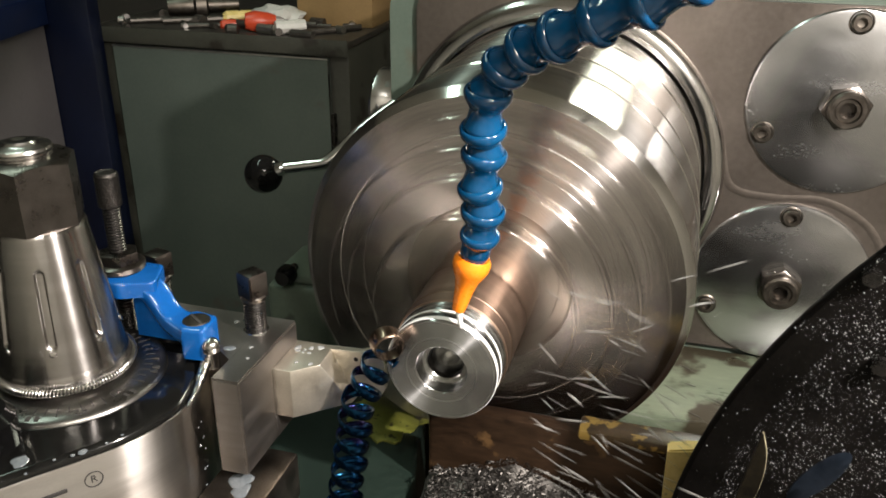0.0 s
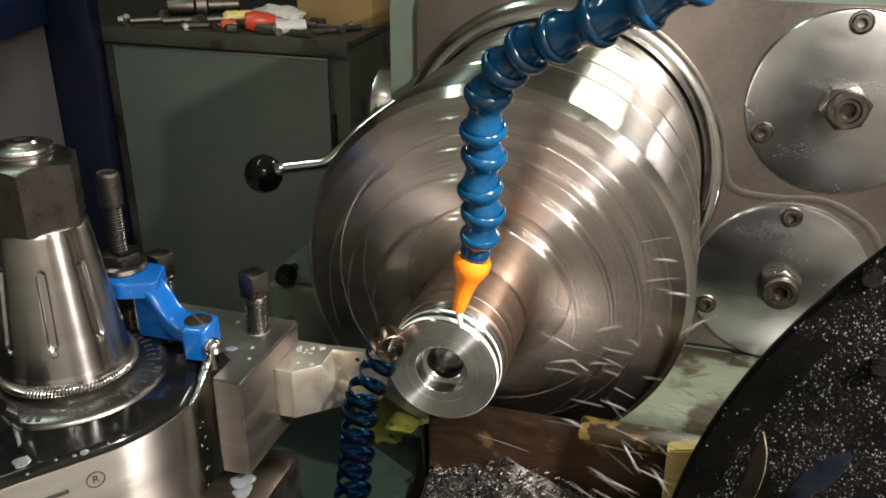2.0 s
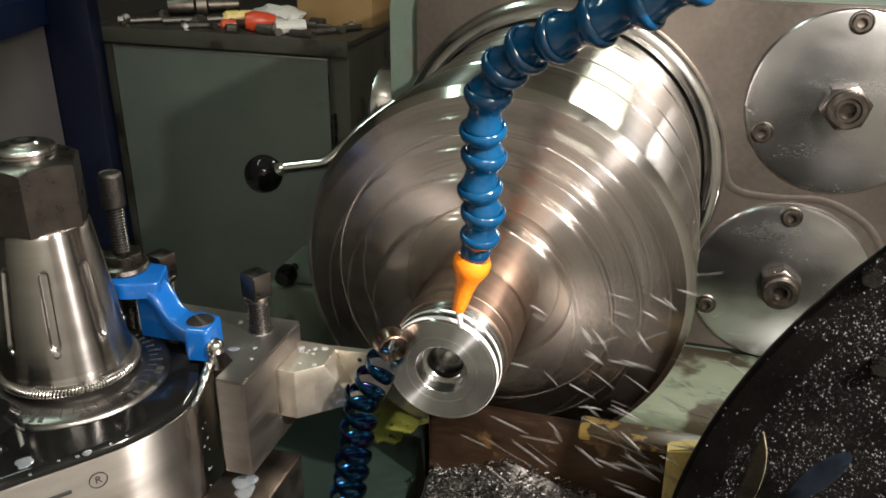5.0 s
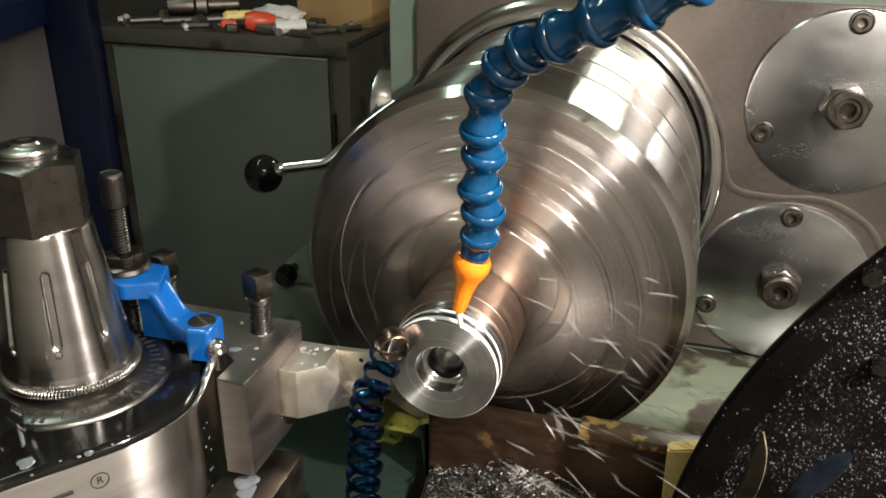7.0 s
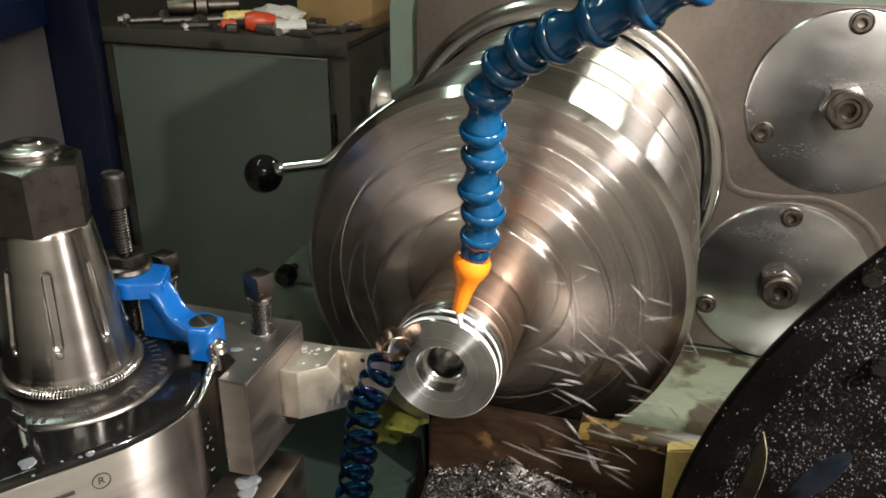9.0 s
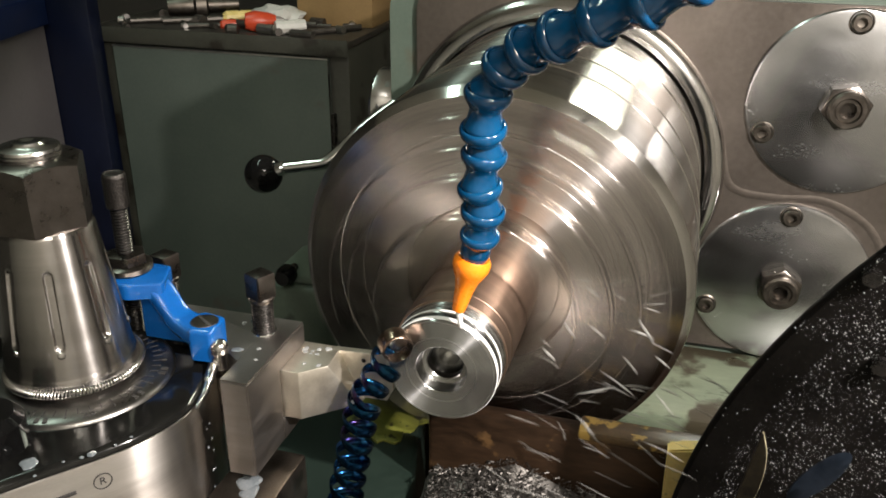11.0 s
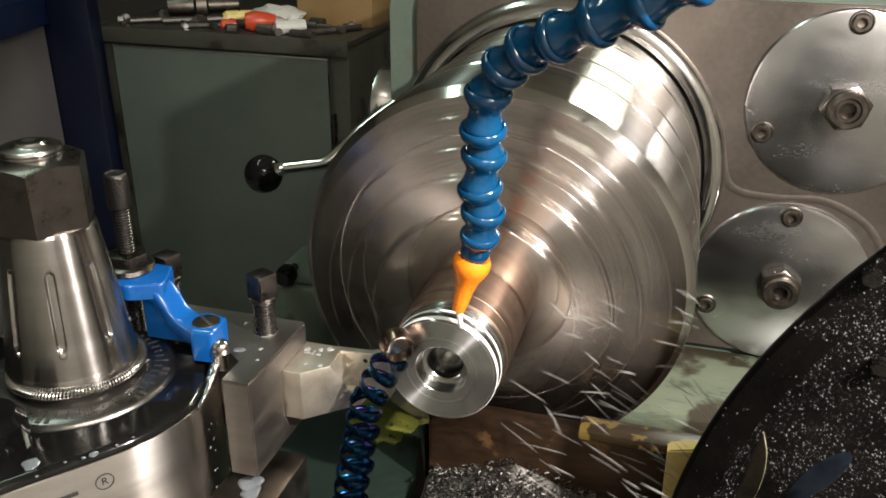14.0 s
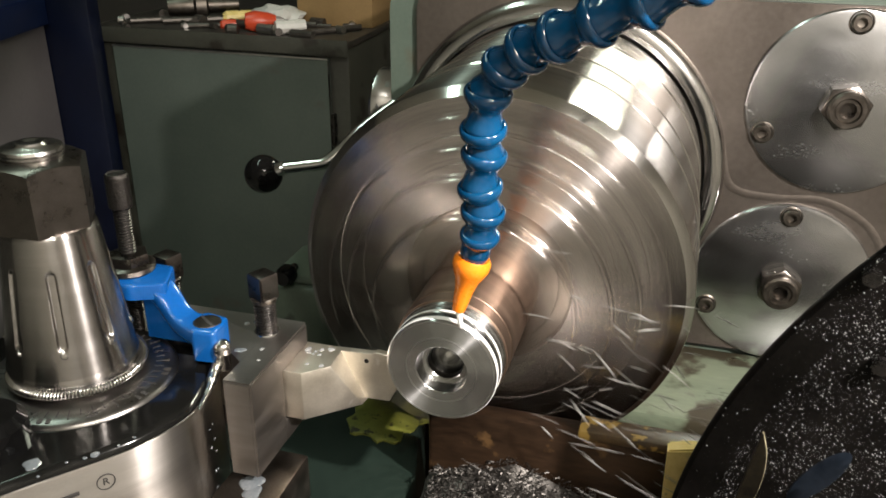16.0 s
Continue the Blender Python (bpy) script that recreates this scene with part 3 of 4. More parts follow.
part("top_plate", prism(inner, POST_TOP - 0.0040, POST_TOP, 0.0036, segments=6), BLACK_PLATE, post, "glossy black top plate with a rounded edge")
up = Matrix.Translation((PX, PY, 0))
ring_at = Matrix.Translation((-0.1635, -0.0690, 0))
scale_ring = part("scale_ring", revolve([(POST_TOP - 0.001, 0.0462), (POST_TOP + 0.0006, 0.0458), (POST_TOP + 0.0022, 0.0440), (POST_TOP + 0.0030, 0.0380), (POST_TOP + 0.0030, 0.0250)], ring_at, 128), SCALE_STEEL, post, "engraved scale ring")
for k in range(48):
    a = radians(7.5 * k)
    long = 0.0062 if k % 4 == 0 else 0.0040
    tick = box(0.0355, 0.0355 + long, -0.00026, 0.00026, POST_TOP + 0.0018, POST_TOP + 0.00315, 0)
    bmesh.ops.transform(tick, matrix=ring_at @ Matrix.Rotation(a, 4, "Z"), verts=tick.verts[:])
    part("tick", tick, INK, scale_ring)
at = ring_at @ Matrix.Translation((0.0412 * math.cos(radians(-46)), 0.0412 * math.sin(radians(-46)), POST_TOP + 0.0026)) @ Matrix.Rotation(radians(46), 4, "Z")
part("numeral", lettering("25", 0.0060, at, 0.0004), INK, scale_ring)
for ang in (-104, -74, -14, 16):
    for off in (-2.6, 2.6):
        worn = box(0.0402, 0.0436, -0.0009, 0.0009, POST_TOP + 0.0018, POST_TOP + 0.0029, 0)
        bmesh.ops.transform(worn, matrix=ring_at @ Matrix.Rotation(radians(ang + off), 4, "Z"), verts=worn.verts[:])
        part("worn_mark", worn, INK, scale_ring)
spring = smooth_path([(-0.1640 + 0.0302 * math.cos(radians(3 * k)), -0.0688 + 0.0302 * math.sin(radians(3 * k)), 0.0170) for k in range(121)], 1)
part("spring_core", sweep(spring, 0.0013, 10), DARK_STEEL, post)
coil = [(-0.1640 + (0.0304 + 0.0017 * math.cos(k * 0.2 * math.pi)) * math.cos(k * math.pi / 630), -0.0688 + (0.0304 + 0.0017 * math.cos(k * 0.2 * math.pi)) * math.sin(k * math.pi / 630), 0.0168 + 0.0017 * math.sin(k * 0.2 * math.pi)) for k in range(1261)]
part("ring_spring", sweep(coil, 0.00055, 6), CAP_STEEL, post, "bright coiled ring spring")
def slotted_cone(seg=432):
    """The conical core with eight shallow milled slots."""
    bm = bmesh.new()
    heights = [0.0125, 0.0205, 0.0215] + [0.0225 + 0.0010 * k for k in range(66)] + [0.088, 0.0894]
    rows = []
    for z in heights:
        row = []
        r0 = 0.0298 if z < 0.02 else 0.0303 if z < 0.021 else 0.0298 - (z - 0.0215) * 0.0087 / 0.0665 if z < 0.0885 else 0.0203
        for i in range(seg):
            a = 360 * i / seg
            off = ((a + 101 + 22.5) % 45) - 22.5
            s = radians(off) * r0
            over = max(0.0, z - 0.0715, 0.0385 - z)
            inside = 0.0023 - math.hypot(s, over)
            r = r0 - 0.0013 * max(0.0, min(1.0, inside / 0.0007))
            row.append(bm.verts.new((PX + r * math.cos(radians(a)), PY + r * math.sin(radians(a)), z)))
        rows.append(row)
    for p0, p1 in zip(rows, rows[1:]):
        for i in range(seg):
            j = (i + 1) % seg
            bm.faces.new((p0[i], p0[j], p1[j], p1[i]))
    bm.faces.new(rows[-1])
    return bm


cone = part("cone", slotted_cone(), CONE_STEEL, post, "turned conical core with narrow milled slots", 50)
for k in range(8):
    a = radians(-101 + 45 * k)
    dot = revolve([(0, 0), (0.0004, 0.0014), (0.001, 0.0018)], up @ Matrix.Rotation(a, 4, "Z") @ Matrix.Translation((0.0292, 0, 0.0345)) @ Matrix.Rotation(radians(-98), 4, "Y"), 14)
    part("dimple", dot, CAP_STEEL, cone)
nut = chamfered_nut(0.0233, 0.0892, 0.1202, 0.0192, Matrix.Translation((-0.1684, -0.0670, 0)) @ Matrix.Rotation(radians(-58), 4, "Z"))
part("hex_nut", nut, NUT_STEEL, post, "large forged hexagon nut")
part("stud_cap", revolve([(0.1190, 0.0136), (0.1206, 0.0136), (0.1210, 0.0128), (0.1216, 0.0138), (0.1224, 0.0138), (0.1228, 0.0128), (0.1234, 0.0136), (0.1246, 0.0132), (0.1250, 0.0124), (0.1251, 0.0080), (0.1256, 0.0072), (0.1268, 0.0064), (0.1272, 0.0036), (0.1266, 0.0022), (0.1266, 0.0)], Matrix.Translation((-0.1694, -0.0662, 0)), 64), CAP_STEEL, post, "stepped stud end")
# registered mark and a worn maker's shape on the side
side_dir = Vector((-0.61208, -0.79079, 0)).normalized()
out_dir = Vector((-side_dir.y, side_dir.x, 0)) * 1.0
if out_dir.y > 0:
    out_dir = -out_dir


def on_side(s, z, proud=0.0002):
    at = Vector((-0.1129, -0.1140, 0)) + side_dir * s + out_dir * proud
    m = Matrix((-side_dir, Vector((0, 0, 1)), out_dir)).transposed().to_4x4()
    return Matrix.Translation((at.x, at.y, z)) @ m


part("registered_mark", lettering("R", 0.0050, on_side(0.0057, -0.0058)), INK, post)
ringm = revolve([(0, 0.0040), (0.0004, 0.0040), (0.0004, 0.0036), (0, 0.0036)], on_side(0.0057, -0.0058), 32)
part("registered_ring", ringm, INK, post)
mark = box(-0.0055, 0.0055, -0.0010, 0.0010, 0, 0.0004, 0.0003)
bmesh.ops.transform(mark, matrix=on_side(0.0224, -0.0065), verts=mark.verts[:])
part("maker_mark", mark, INK, post)


def drop(parent, at, r, normal=(0, 0, 1), mat=None):
    """A flattened bead of coolant on a surface."""
    place = aim(at, Vector(at) + Vector(normal)) @ Matrix.Diagonal((1, random.uniform(0.7, 1.3), 1, 1))
    bm = revolve([(-0.0001, r), (r * 0.10, r * 0.90), (r * 0.17, r * 0.6), (r * 0.20, 0)], Matrix(), 20)
    for v in bm.verts:
        k = 1 + 0.45 * noise.noise(Vector((v.co.x / r * 1.3, v.co.y / r * 1.3, at[0] * 900)))
        v.co.x *= k
        v.co.y *= k
    bmesh.ops.transform(bm, matrix=place, verts=bm.verts[:])
    return part("coolant_drop", bm, mat or MILK, parent)


for x, y, r in ((-0.139, -0.133, 0.0036), (-0.118, -0.120, 0.0018), (-0.1205, -0.1235, 0.0010), (-0.131, -0.139, 0.0008), (-0.126, -0.128, 0.0007), (-0.112, -0.112, 0.0008), (-0.150, -0.140, 0.0009), (-0.160, -0.143, 0.0011), (-0.109, -0.105, 0.0007), (-0.145, -0.146, 0.0007)):
    drop(post, (x, y, POST_TOP), r)
for k in range(9):
    drop(post, (-0.0955, random.uniform(-0.072, -0.064), random.uniform(-0.045, -0.004)), random.uniform(0.0003, 0.0007), (1, 0, 0), MILK)
# clamp lever: a bright curved finger with a ball end
part("clamp_finger", sweep(smooth_path([(-0.1004, -0.0425, 0.0170), (-0.1018, -0.0455, 0.0125), (-0.1022, -0.0490, 0.0098), (-0.1005, -0.0550, 0.0082), (-0.0985, -0.0620, 0.0070), (-0.0962, -0.0740, 0.0058)]), [0.0020] * 6 + [0.0026] * 7 + [0.0026] * 6 + [0.0018] * 6 + [0.0012] * 5 + [0.0006], 14), CAP_STEEL, post, "bright curved clamp finger")
part("finger_peg", revolve([(0.009, 0), (0.009, 0.0036), (0.0165, 0.0036), (0.0180, 0.0044)] + [(0.0205 - 0.0045 * math.cos(radians(t)), 0.0045 * math.sin(radians(t))) for t in range(70, 181, 15)], Matrix.Translation((-0.1002, -0.0425, 0)), 24), CAP_STEEL, post, "ball-ended steel peg")
part("eccentric_hub", revolve([(POST_TOP, 0.017), (POST_TOP + 0.012, 0.0165), (POST_TOP + 0.016, 0.013), (POST_TOP + 0.017, 0)], Matrix.Translation((-0.1640, -0.1280, 0)), 40), BLACK_KNOB, post, "glossy black hub")

# ---- tool holder block ----
BT = 0.0125
holder = thing("tool_holder", (-0.10, -0.03, -0.043), "ground steel tool holder block clamped to the post", "tool holder")
wall = prism([(-0.0582, BT), (0.0062, BT), (0.0062, -0.0005), (-0.0245, -0.0005), (-0.0245, -0.0425), (-0.0582, -0.0425)], -0.0925, -0.0775)
bmesh.ops.transform(wall, matrix=Matrix(((0, 0, 1, 0), (1, 0, 0, 0), (0, 1, 0, 0), (0, 0, 0, 1))), verts=wall.verts[:])
bmesh.ops.bevel(wall, geom=[e for e in wall.edges if all(v.co.x > -0.08 for v in e.verts) or all(v.co.y < -0.058 for v in e.verts)], offset=0.0009, segments=2, affect="EDGES")
part("block", wall, GROUND_STEEL, holder, "ground steel block")
part("back_jaw", prism([(-0.0926, -0.0400), (-0.0926, 0.0062), (-0.1660, 0.0062), (-0.1660, -0.014), (-0.117, -0.022)], -0.0005, BT, 0), GROUND_STEEL, holder, "ground steel upper jaw")
part("lower_jaw", prism([(-0.0778, -0.0242), (-0.0778, 0.0060), (-0.1500, 0.0060), (-0.1500, -0.018), (-0.0925, -0.0242)], -0.0425, -0.0300, 0.0006), GROUND_STEEL, holder)


def set_screw(parent, x, y, turn):
    s = part("clamp_screw", thread(x, y, BT, BT + 0.019, 0.0058), DARK_STEEL, parent, "threaded square-head clamp screw")
    part("collar", revolve([(BT + 0.0185, 0), (BT + 0.0185, 0.0066), (BT + 0.0205, 0.0070), (BT + 0.0212, 0.0064), (BT + 0.0212, 0)], Matrix.Translation((x, y, 0)), 28), NUT_STEEL, s)
    sq = prism(hexagon(x, y, 0.0082, turn, 4), BT + 0.0205, BT + 0.0345, 0.0018)
    bmesh.ops.bevel(sq, geom=[e for e in sq.edges if abs(e.verts[0].co.z - e.verts[1].co.z) > 0.008], offset=0.0007, segments=2, affect="EDGES")
    part("square_head", sq, NUT_STEEL, s)
    part("seat_ring", revolve([(BT, 0.0068), (BT + 0.0006, 0.0066), (BT + 0.0006, 0.0055)], Matrix.Translation((x, y, 0)), 28), CHROME, s)


set_screw(holder, -0.0937, -0.0085, 20)
set_screw(holder, -0.1540, -0.0020, 30)
for x, y, r in ((-0.098, -0.030, 0.0030), (-0.088, -0.026, 0.0012), (-0.0845, -0.036, 0.0012), (-0.1035, 0.000, 0.0024), (-0.108, -0.004, 0.0014)):
    drop(holder, (x, y, BT), r, mat=CLEAR_DROP if r < 0.002 else None)

# height-adjusting arm in blue
arm = thing("height_arm", (-0.130, -0.022, BT), "glossy blue cast height-adjusting arm screwed to the holder", "clamp arm")
SX, SY = -0.1612, -0.0232


def tapered_arm():
    """The neck of the arm, which drops from the ring end to the foot."""
    bm = bmesh.new()
    secs = []
    line = smooth_path([(-0.1520, -0.0265, 0.0418), (-0.1445, -0.0275, 0.0412), (-0.1380, -0.0290, 0.0372), (-0.1320, -0.0310, 0.0305), (-0.1260, -0.0330, 0.0262), (-0.1190, -0.0350, 0.0248), (-0.1120, -0.0365, 0.0246)], 5)
    count = len(line)
    for i, q in enumerate(line):
        t = i / (count - 1)
        half_w = 0.0098 - 0.0034 * math.sin(math.pi * t)
        half_h = 0.0040 + 0.0012 * t
        d = (line[min(i + 1, count - 1)] - line[max(i - 1, 0)]).normalized()
        side = Vector((0, 0, 1)).cross(d).normalized()
        upv = d.cross(side)
        ring = []
        for k in range(20):
            a = 2 * math.pi * k / 20
            c, s = math.cos(a), math.sin(a)
            ring.append(bm.verts.new(q + side * half_w * math.copysign(abs(c) ** 0.45, c) + upv * half_h * math.copysign(abs(s) ** 0.45, s)))
        secs.append(ring)
    for a, b in zip(secs, secs[1:]):
        for k in range(20):
            bm.faces.new((a[k], a[(k + 1) % 20], b[(k + 1) % 20], b[k]))
    bm.faces.new(secs[0][::-1])
    bm.faces.new(secs[-1])
    return bm


part("neck", tapered_arm(), BLUE_PAINT, arm, "glossy blue neck", 50)
part("ring_end", prism(rounded([(-0.1425, -0.0125), (-0.1345, -0.0330), (-0.1520, -0.0405), (-0.1780, -0.0370), (-0.1780, -0.0125)], [0.003, 0.004, 0.006, 0.012, 0.012]), 0.0378, 0.0461, 0.0012, segments=3), BLUE_PAINT, arm, "glossy blue ring end", 50)
part("foot", prism(rounded([(-0.1215, -0.0300), (-0.1165, -0.0255), (-0.1040, -0.0275), (-0.1022, -0.0450), (-0.1150, -0.0462)], 0.003), BT + 0.0003, 0.0297, 0.0020, segments=4), BLUE_PAINT, arm, "glossy blue foot", 50)
web = prism([(-0.1500, BT + 0.0002), (-0.1500, 0.0390), (-0.1400, 0.0372), (-0.1320, 0.0300), (-0.1240, 0.0262), (-0.1180, 0.0250), (-0.1180, BT + 0.0002)], -0.0315, -0.0235)
bmesh.ops.transform(web, matrix=Matrix(((1, 0, 0, 0), (0, 0, 1, 0), (0, 1, 0, 0), (0, 0, 0, 1))), verts=web.verts[:])
part("arm_web", web, BLUE_PAINT, arm)
part("slotted_screw", revolve([(0.0285, 0), (0.0285, 0.0072), (0.0303, 0.0072), (0.0308, 0.0066), (0.0308, 0)], Matrix.Translation((-0.1115, -0.0355, -0.0008)), 32), SCREW_STEEL, arm, "slotted steel screw")
part("screw_slot", box(-0.1180, -0.1050, -0.0363, -0.0347, 0.0290, 0.0303, 0, turn=-35), INK, arm)
part("stud", thread(SX, SY, 0.0095, 0.0815, 0.0044), DARK_STEEL, arm, "threaded black stud")
part("knurled_knob", revolve([(0.0805, 0), (0.0805, 0.0050), (0.0814, 0.0058)] + [(0.0820 + 0.0010 * k, 0.0058 + (0.00016 if k % 2 else 0)) for k in range(16)] + [(0.0982, 0.0055), (0.0988, 0.0049), (0.0982, 0.0042), (0.0982, 0)], Matrix.Translation((SX, SY, 0)), 30), KNURLED, arm, "knurled black knob")
lock = prism(hexagon(SX, SY, 0.0105, 10), 0.0500, 0.0560, 0.001)
part("lock_nut", lock, NUT_STEEL, arm, "black lock nut")
part("lock_washer", revolve([(0.0462, 0), (0.0462, 0.0122)] + [(0.0467 + 0.0004 * k, 0.0124 + (0.0003 if k % 2 else 0)) for k in range(8)] + [(0.0500, 0.0120), (0.0508, 0.0102), (0.0508, 0)], Matrix.Translation((SX, SY, 0)), 60), NUT_STEEL, arm, "serrated washer")

# ---- parting tool ----
tool = thing("parting_tool", (-0.06, -0.008, -0.0285), "nickel-plated parting tool holder with a thin blade", "cutting tool")


def tool_head():
    """The shank and its nose: the front face runs slantwise to the blade, its upper corner cut by a facet."""
    bm = bmesh.new()
    top = [bm.verts.new((x, y, 0.0)) for x, y in ((-0.1480, -0.0236), (-0.0680, -0.0236), (-0.0561, -0.0130), (-0.0567, 0.0046), (-0.0567, 0.0074), (-0.1480, 0.0074))]
    low = [bm.verts.new((x, y, -0.0287)) for x, y in ((-0.1480, -0.0236), (-0.0680, -0.0236), (-0.0436, -0.0018), (-0.0428, 0.0046), (-0.0428, 0.0074), (-0.1480, 0.0074))]
    bm.faces.new(top)
    bm.faces.new(low[::-1])
    for i in range(6):
        j = (i + 1) % 6
        bm.faces.new((low[i], low[j], top[j], top[i]))
    bmesh.ops.recalc_face_normals(bm, faces=bm.faces[:])
    bmesh.ops.bevel(bm, geom=bm.edges[:], offset=0.0005, segments=2, profile=0.5, affect="EDGES")
    return bm


part("shank", tool_head(), NICKEL, tool, "nickel-plated shank with a sloped nose")
blade = bmesh.new()
outline = [(-0.0600, 0.0000), (-0.0395, 0.0010), (-0.0370, 0.0022), (-0.0290, 0.0015), (-0.0262, -0.0040), (-0.0262, -0.0200), (-0.0300, -0.0272), (-0.0600, -0.0282)]
prism([(x, z) for x, z in outline], 0.0034, 0.0076, 0, blade)
bmesh.ops.transform(blade, matrix=Matrix(((1, 0, 0, 0), (0, 0, 1, 0), (0, 1, 0, 0), (0, 0, 0, 1))), verts=blade.verts[:])
bmesh.ops.bevel(blade, geom=blade.edges[:], offset=0.0004, segments=1, affect="EDGES")
part("blade", blade, NICKEL, tool, "thin nickel-plated blade")
part("clamp_hole", revolve([(-0.0003, 0), (-0.0003, 0.0010), (0.0002, 0.0016), (0.0006, 0.0016)], along_y(-0.0425, 0.0034, -0.0040), 18), DARK_STEEL, tool)
part("insert", box(-0.0290, -0.0225, 0.0043, 0.0079, -0.0045, 0.0004, 0.0004), BRASS, tool, "golden carbide insert")
for k in range(9):
    drop(tool, (random.uniform(-0.076, -0.060), random.uniform(-0.016, 0.005), 0.0), random.uniform(0.0006, 0.0020), mat=CLEAR_DROP)

# ---- top slide under the holder ----
slide = thing("top_slide", (-0.12, -0.06, -0.16), "oily dark steel top slide under the tool post", "machine slide")
part("slide_body", box(-0.30, -0.0655, -0.20, -0.0275, -0.200, -0.0760, 0.002), DARK_IRON, slide)
part("slide_plate", box(-0.098, -0.0650, -0.130, -0.0270, -0.0756, -0.0480, 0.0015), SCREW_STEEL, slide, "dark oily steel block")
drop(slide, (-0.083, -0.056, -0.0480), 0.0062)
drop(slide, (-0.079, -0.063, -0.0480), 0.0045)

# ---- coolant hose ----
hose = thing("coolant_hose", (0.1084, -0.075, 0.2055), "jointed blue plastic coolant hose with an orange nozzle", "coolant hose")
joints = [(0.0178, -0.0040, 0.0720), (0.0205, -0.0074, 0.0808), (0.0225, -0.0102, 0.0955), (0.0213, -0.0128, 0.1079), (0.0234, -0.0149, 0.1239), (0.0236, -0.0191, 0.1366), (0.0262, -0.0219, 0.1528), (0.0342, -0.0268, 0.1652), (0.0440, -0.0324, 0.1737), (0.0571, -0.0410, 0.1806), (0.0724, -0.0481, 0.1887), (0.0892, -0.0543, 0.1967), (0.1040, -0.0600, 0.2061)]
for a, b in zip(joints[1:], joints[2:]):
    n = (Vector(b) - Vector(a)).length
    seg = [(-0.0030, 0.0060), (-0.0015, 0.0080), (0.0, 0.0088), (0.0012, 0.0087), (0.0030, 0.0078), (n * 0.5, 0.0070), (n - 0.0062, 0.0078), (n - 0.0044, 0.0090), (n - 0.0030, 0.0099), (n - 0.0014, 0.0104), (n + 0.0002, 0.0104), (n + 0.0012, 0.0099), (n + 0.0016, 0.0092), (n + 0.0008, 0.0084)]
    part("hose_segment", revolve(seg, aim(a, b), 36), BLUE_PLASTIC, hose, "", 48)
part("supply_pipe", sweep(smooth_path([joints[-1], (0.130, -0.085, 0.245), (0.160, -0.04, 0.33), (0.20, 0.10, 0.40), (0.26, 0.36, 0.36), (0.28, 0.45, 0.25), (0.28, 0.47, 0.150)]), 0.009, 14), DARK_STEEL, hose, "dark steel supply pipe")
part("hose_end", revolve([(-0.0040, 0.0040), (-0.0036, 0.0066), (-0.0010, 0.0072), (0.0030, 0.0070), (0.0060, 0.0062)], aim(joints[0], joints[1]), 36), BLUE_PLASTIC, hose, "", 60)
part("end_collar", revolve([(-0.0020, 0.0070), (-0.0018, 0.0086), (-0.0006, 0.0092), (0.0010, 0.0095), (0.0024, 0.0092), (0.0030, 0.0082), (0.0028, 0.0070)], aim(joints[1], joints[2]), 36), BLUE_PLASTIC, hose, "", 60)
part("nozzle", revolve([(-0.0010, 0.0060), (-0.0022, 0.0078), (0.0, 0.0092), (0.0035, 0.0092), (0.0065, 0.0082), (0.0110, 0.0060), (0.0170, 0.0047), (0.0260, 0.0037), (0.0285, 0.0033), (0.0287, 0.0020), (0.020, 0.0018)], aim((0.0164, -0.003, 0.0665), (0.0098, -0.003, 0.0390)), 40), ORANGE, hose, "orange tapered nozzle", 60)
part("coolant_jet", sweep(smooth_path([(0.0099, -0.003, 0.0400), (0.0102, -0.003, 0.0360), (0.0106, -0.003, 0.0330), (0.0109, -0.0025, 0.0288)]), [0.0018] * 8 + [0.0014] * 8 + [0.0010] * 3, 12), WHITE_FILM, hose, "milky jet of coolant")

# ---- saddle, bed and chip tray ----
saddle = thing("saddle", (-0.09, 0.05, -0.22), "dark green machine saddle with chipped olive paint", "machine saddle")
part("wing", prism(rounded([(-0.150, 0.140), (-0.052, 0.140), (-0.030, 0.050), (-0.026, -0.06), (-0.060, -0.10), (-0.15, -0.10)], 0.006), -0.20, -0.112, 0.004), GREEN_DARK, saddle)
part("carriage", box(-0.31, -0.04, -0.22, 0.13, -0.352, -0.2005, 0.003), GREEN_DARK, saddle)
patch = bmesh.new()
rim_pts = []
for k in range(48):
    a = 2 * math.pi * k / 48
    r = 1.0 + 0.10 * math.sin(5 * a + 1) + 0.08 * math.sin(11 * a) + random.uniform(-0.05, 0.05)
    rim_pts.append((-0.068 + 0.026 * r * math.cos(a), 0.102 + 0.029 * r * math.sin(a)))
prism(rim_pts, -0.1118, -0.1098, 0.0006, patch)
part("olive_paint", patch, YELLOW_GREEN, saddle, "thick chipped olive paint")

bed = thing("lathe_bed", (0.05, 0.046, -0.352), "oily rusty cross wall of the lathe bed", "lathe bed")
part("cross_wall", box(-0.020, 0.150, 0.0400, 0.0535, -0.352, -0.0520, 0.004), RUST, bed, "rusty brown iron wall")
part("worn_edge", box(0.0692, 0.1470, 0.0385, 0.0550, -0.0565, -0.0500, 0.0018), WORN_YELLOW, bed, "brown edge with worn yellow paint")
tray = thing("chip_tray", (0.05, 0.05, -0.36), "dark oily chip tray under the chuck", "chip tray")
part("tray_floor", box(-0.35, 0.55, -0.45, 0.238, -0.37, -0.352, 0.004), DARK_IRON, tray)
base = thing("machine_base", (0.1, 0.15, Z_FLOOR), "dark green cast machine base on the floor", "machine base")
part("pedestal", box(-0.34, 0.54, -0.44, 0.80, Z_FLOOR, -0.4005, 0.01), GREEN_DARK, base)
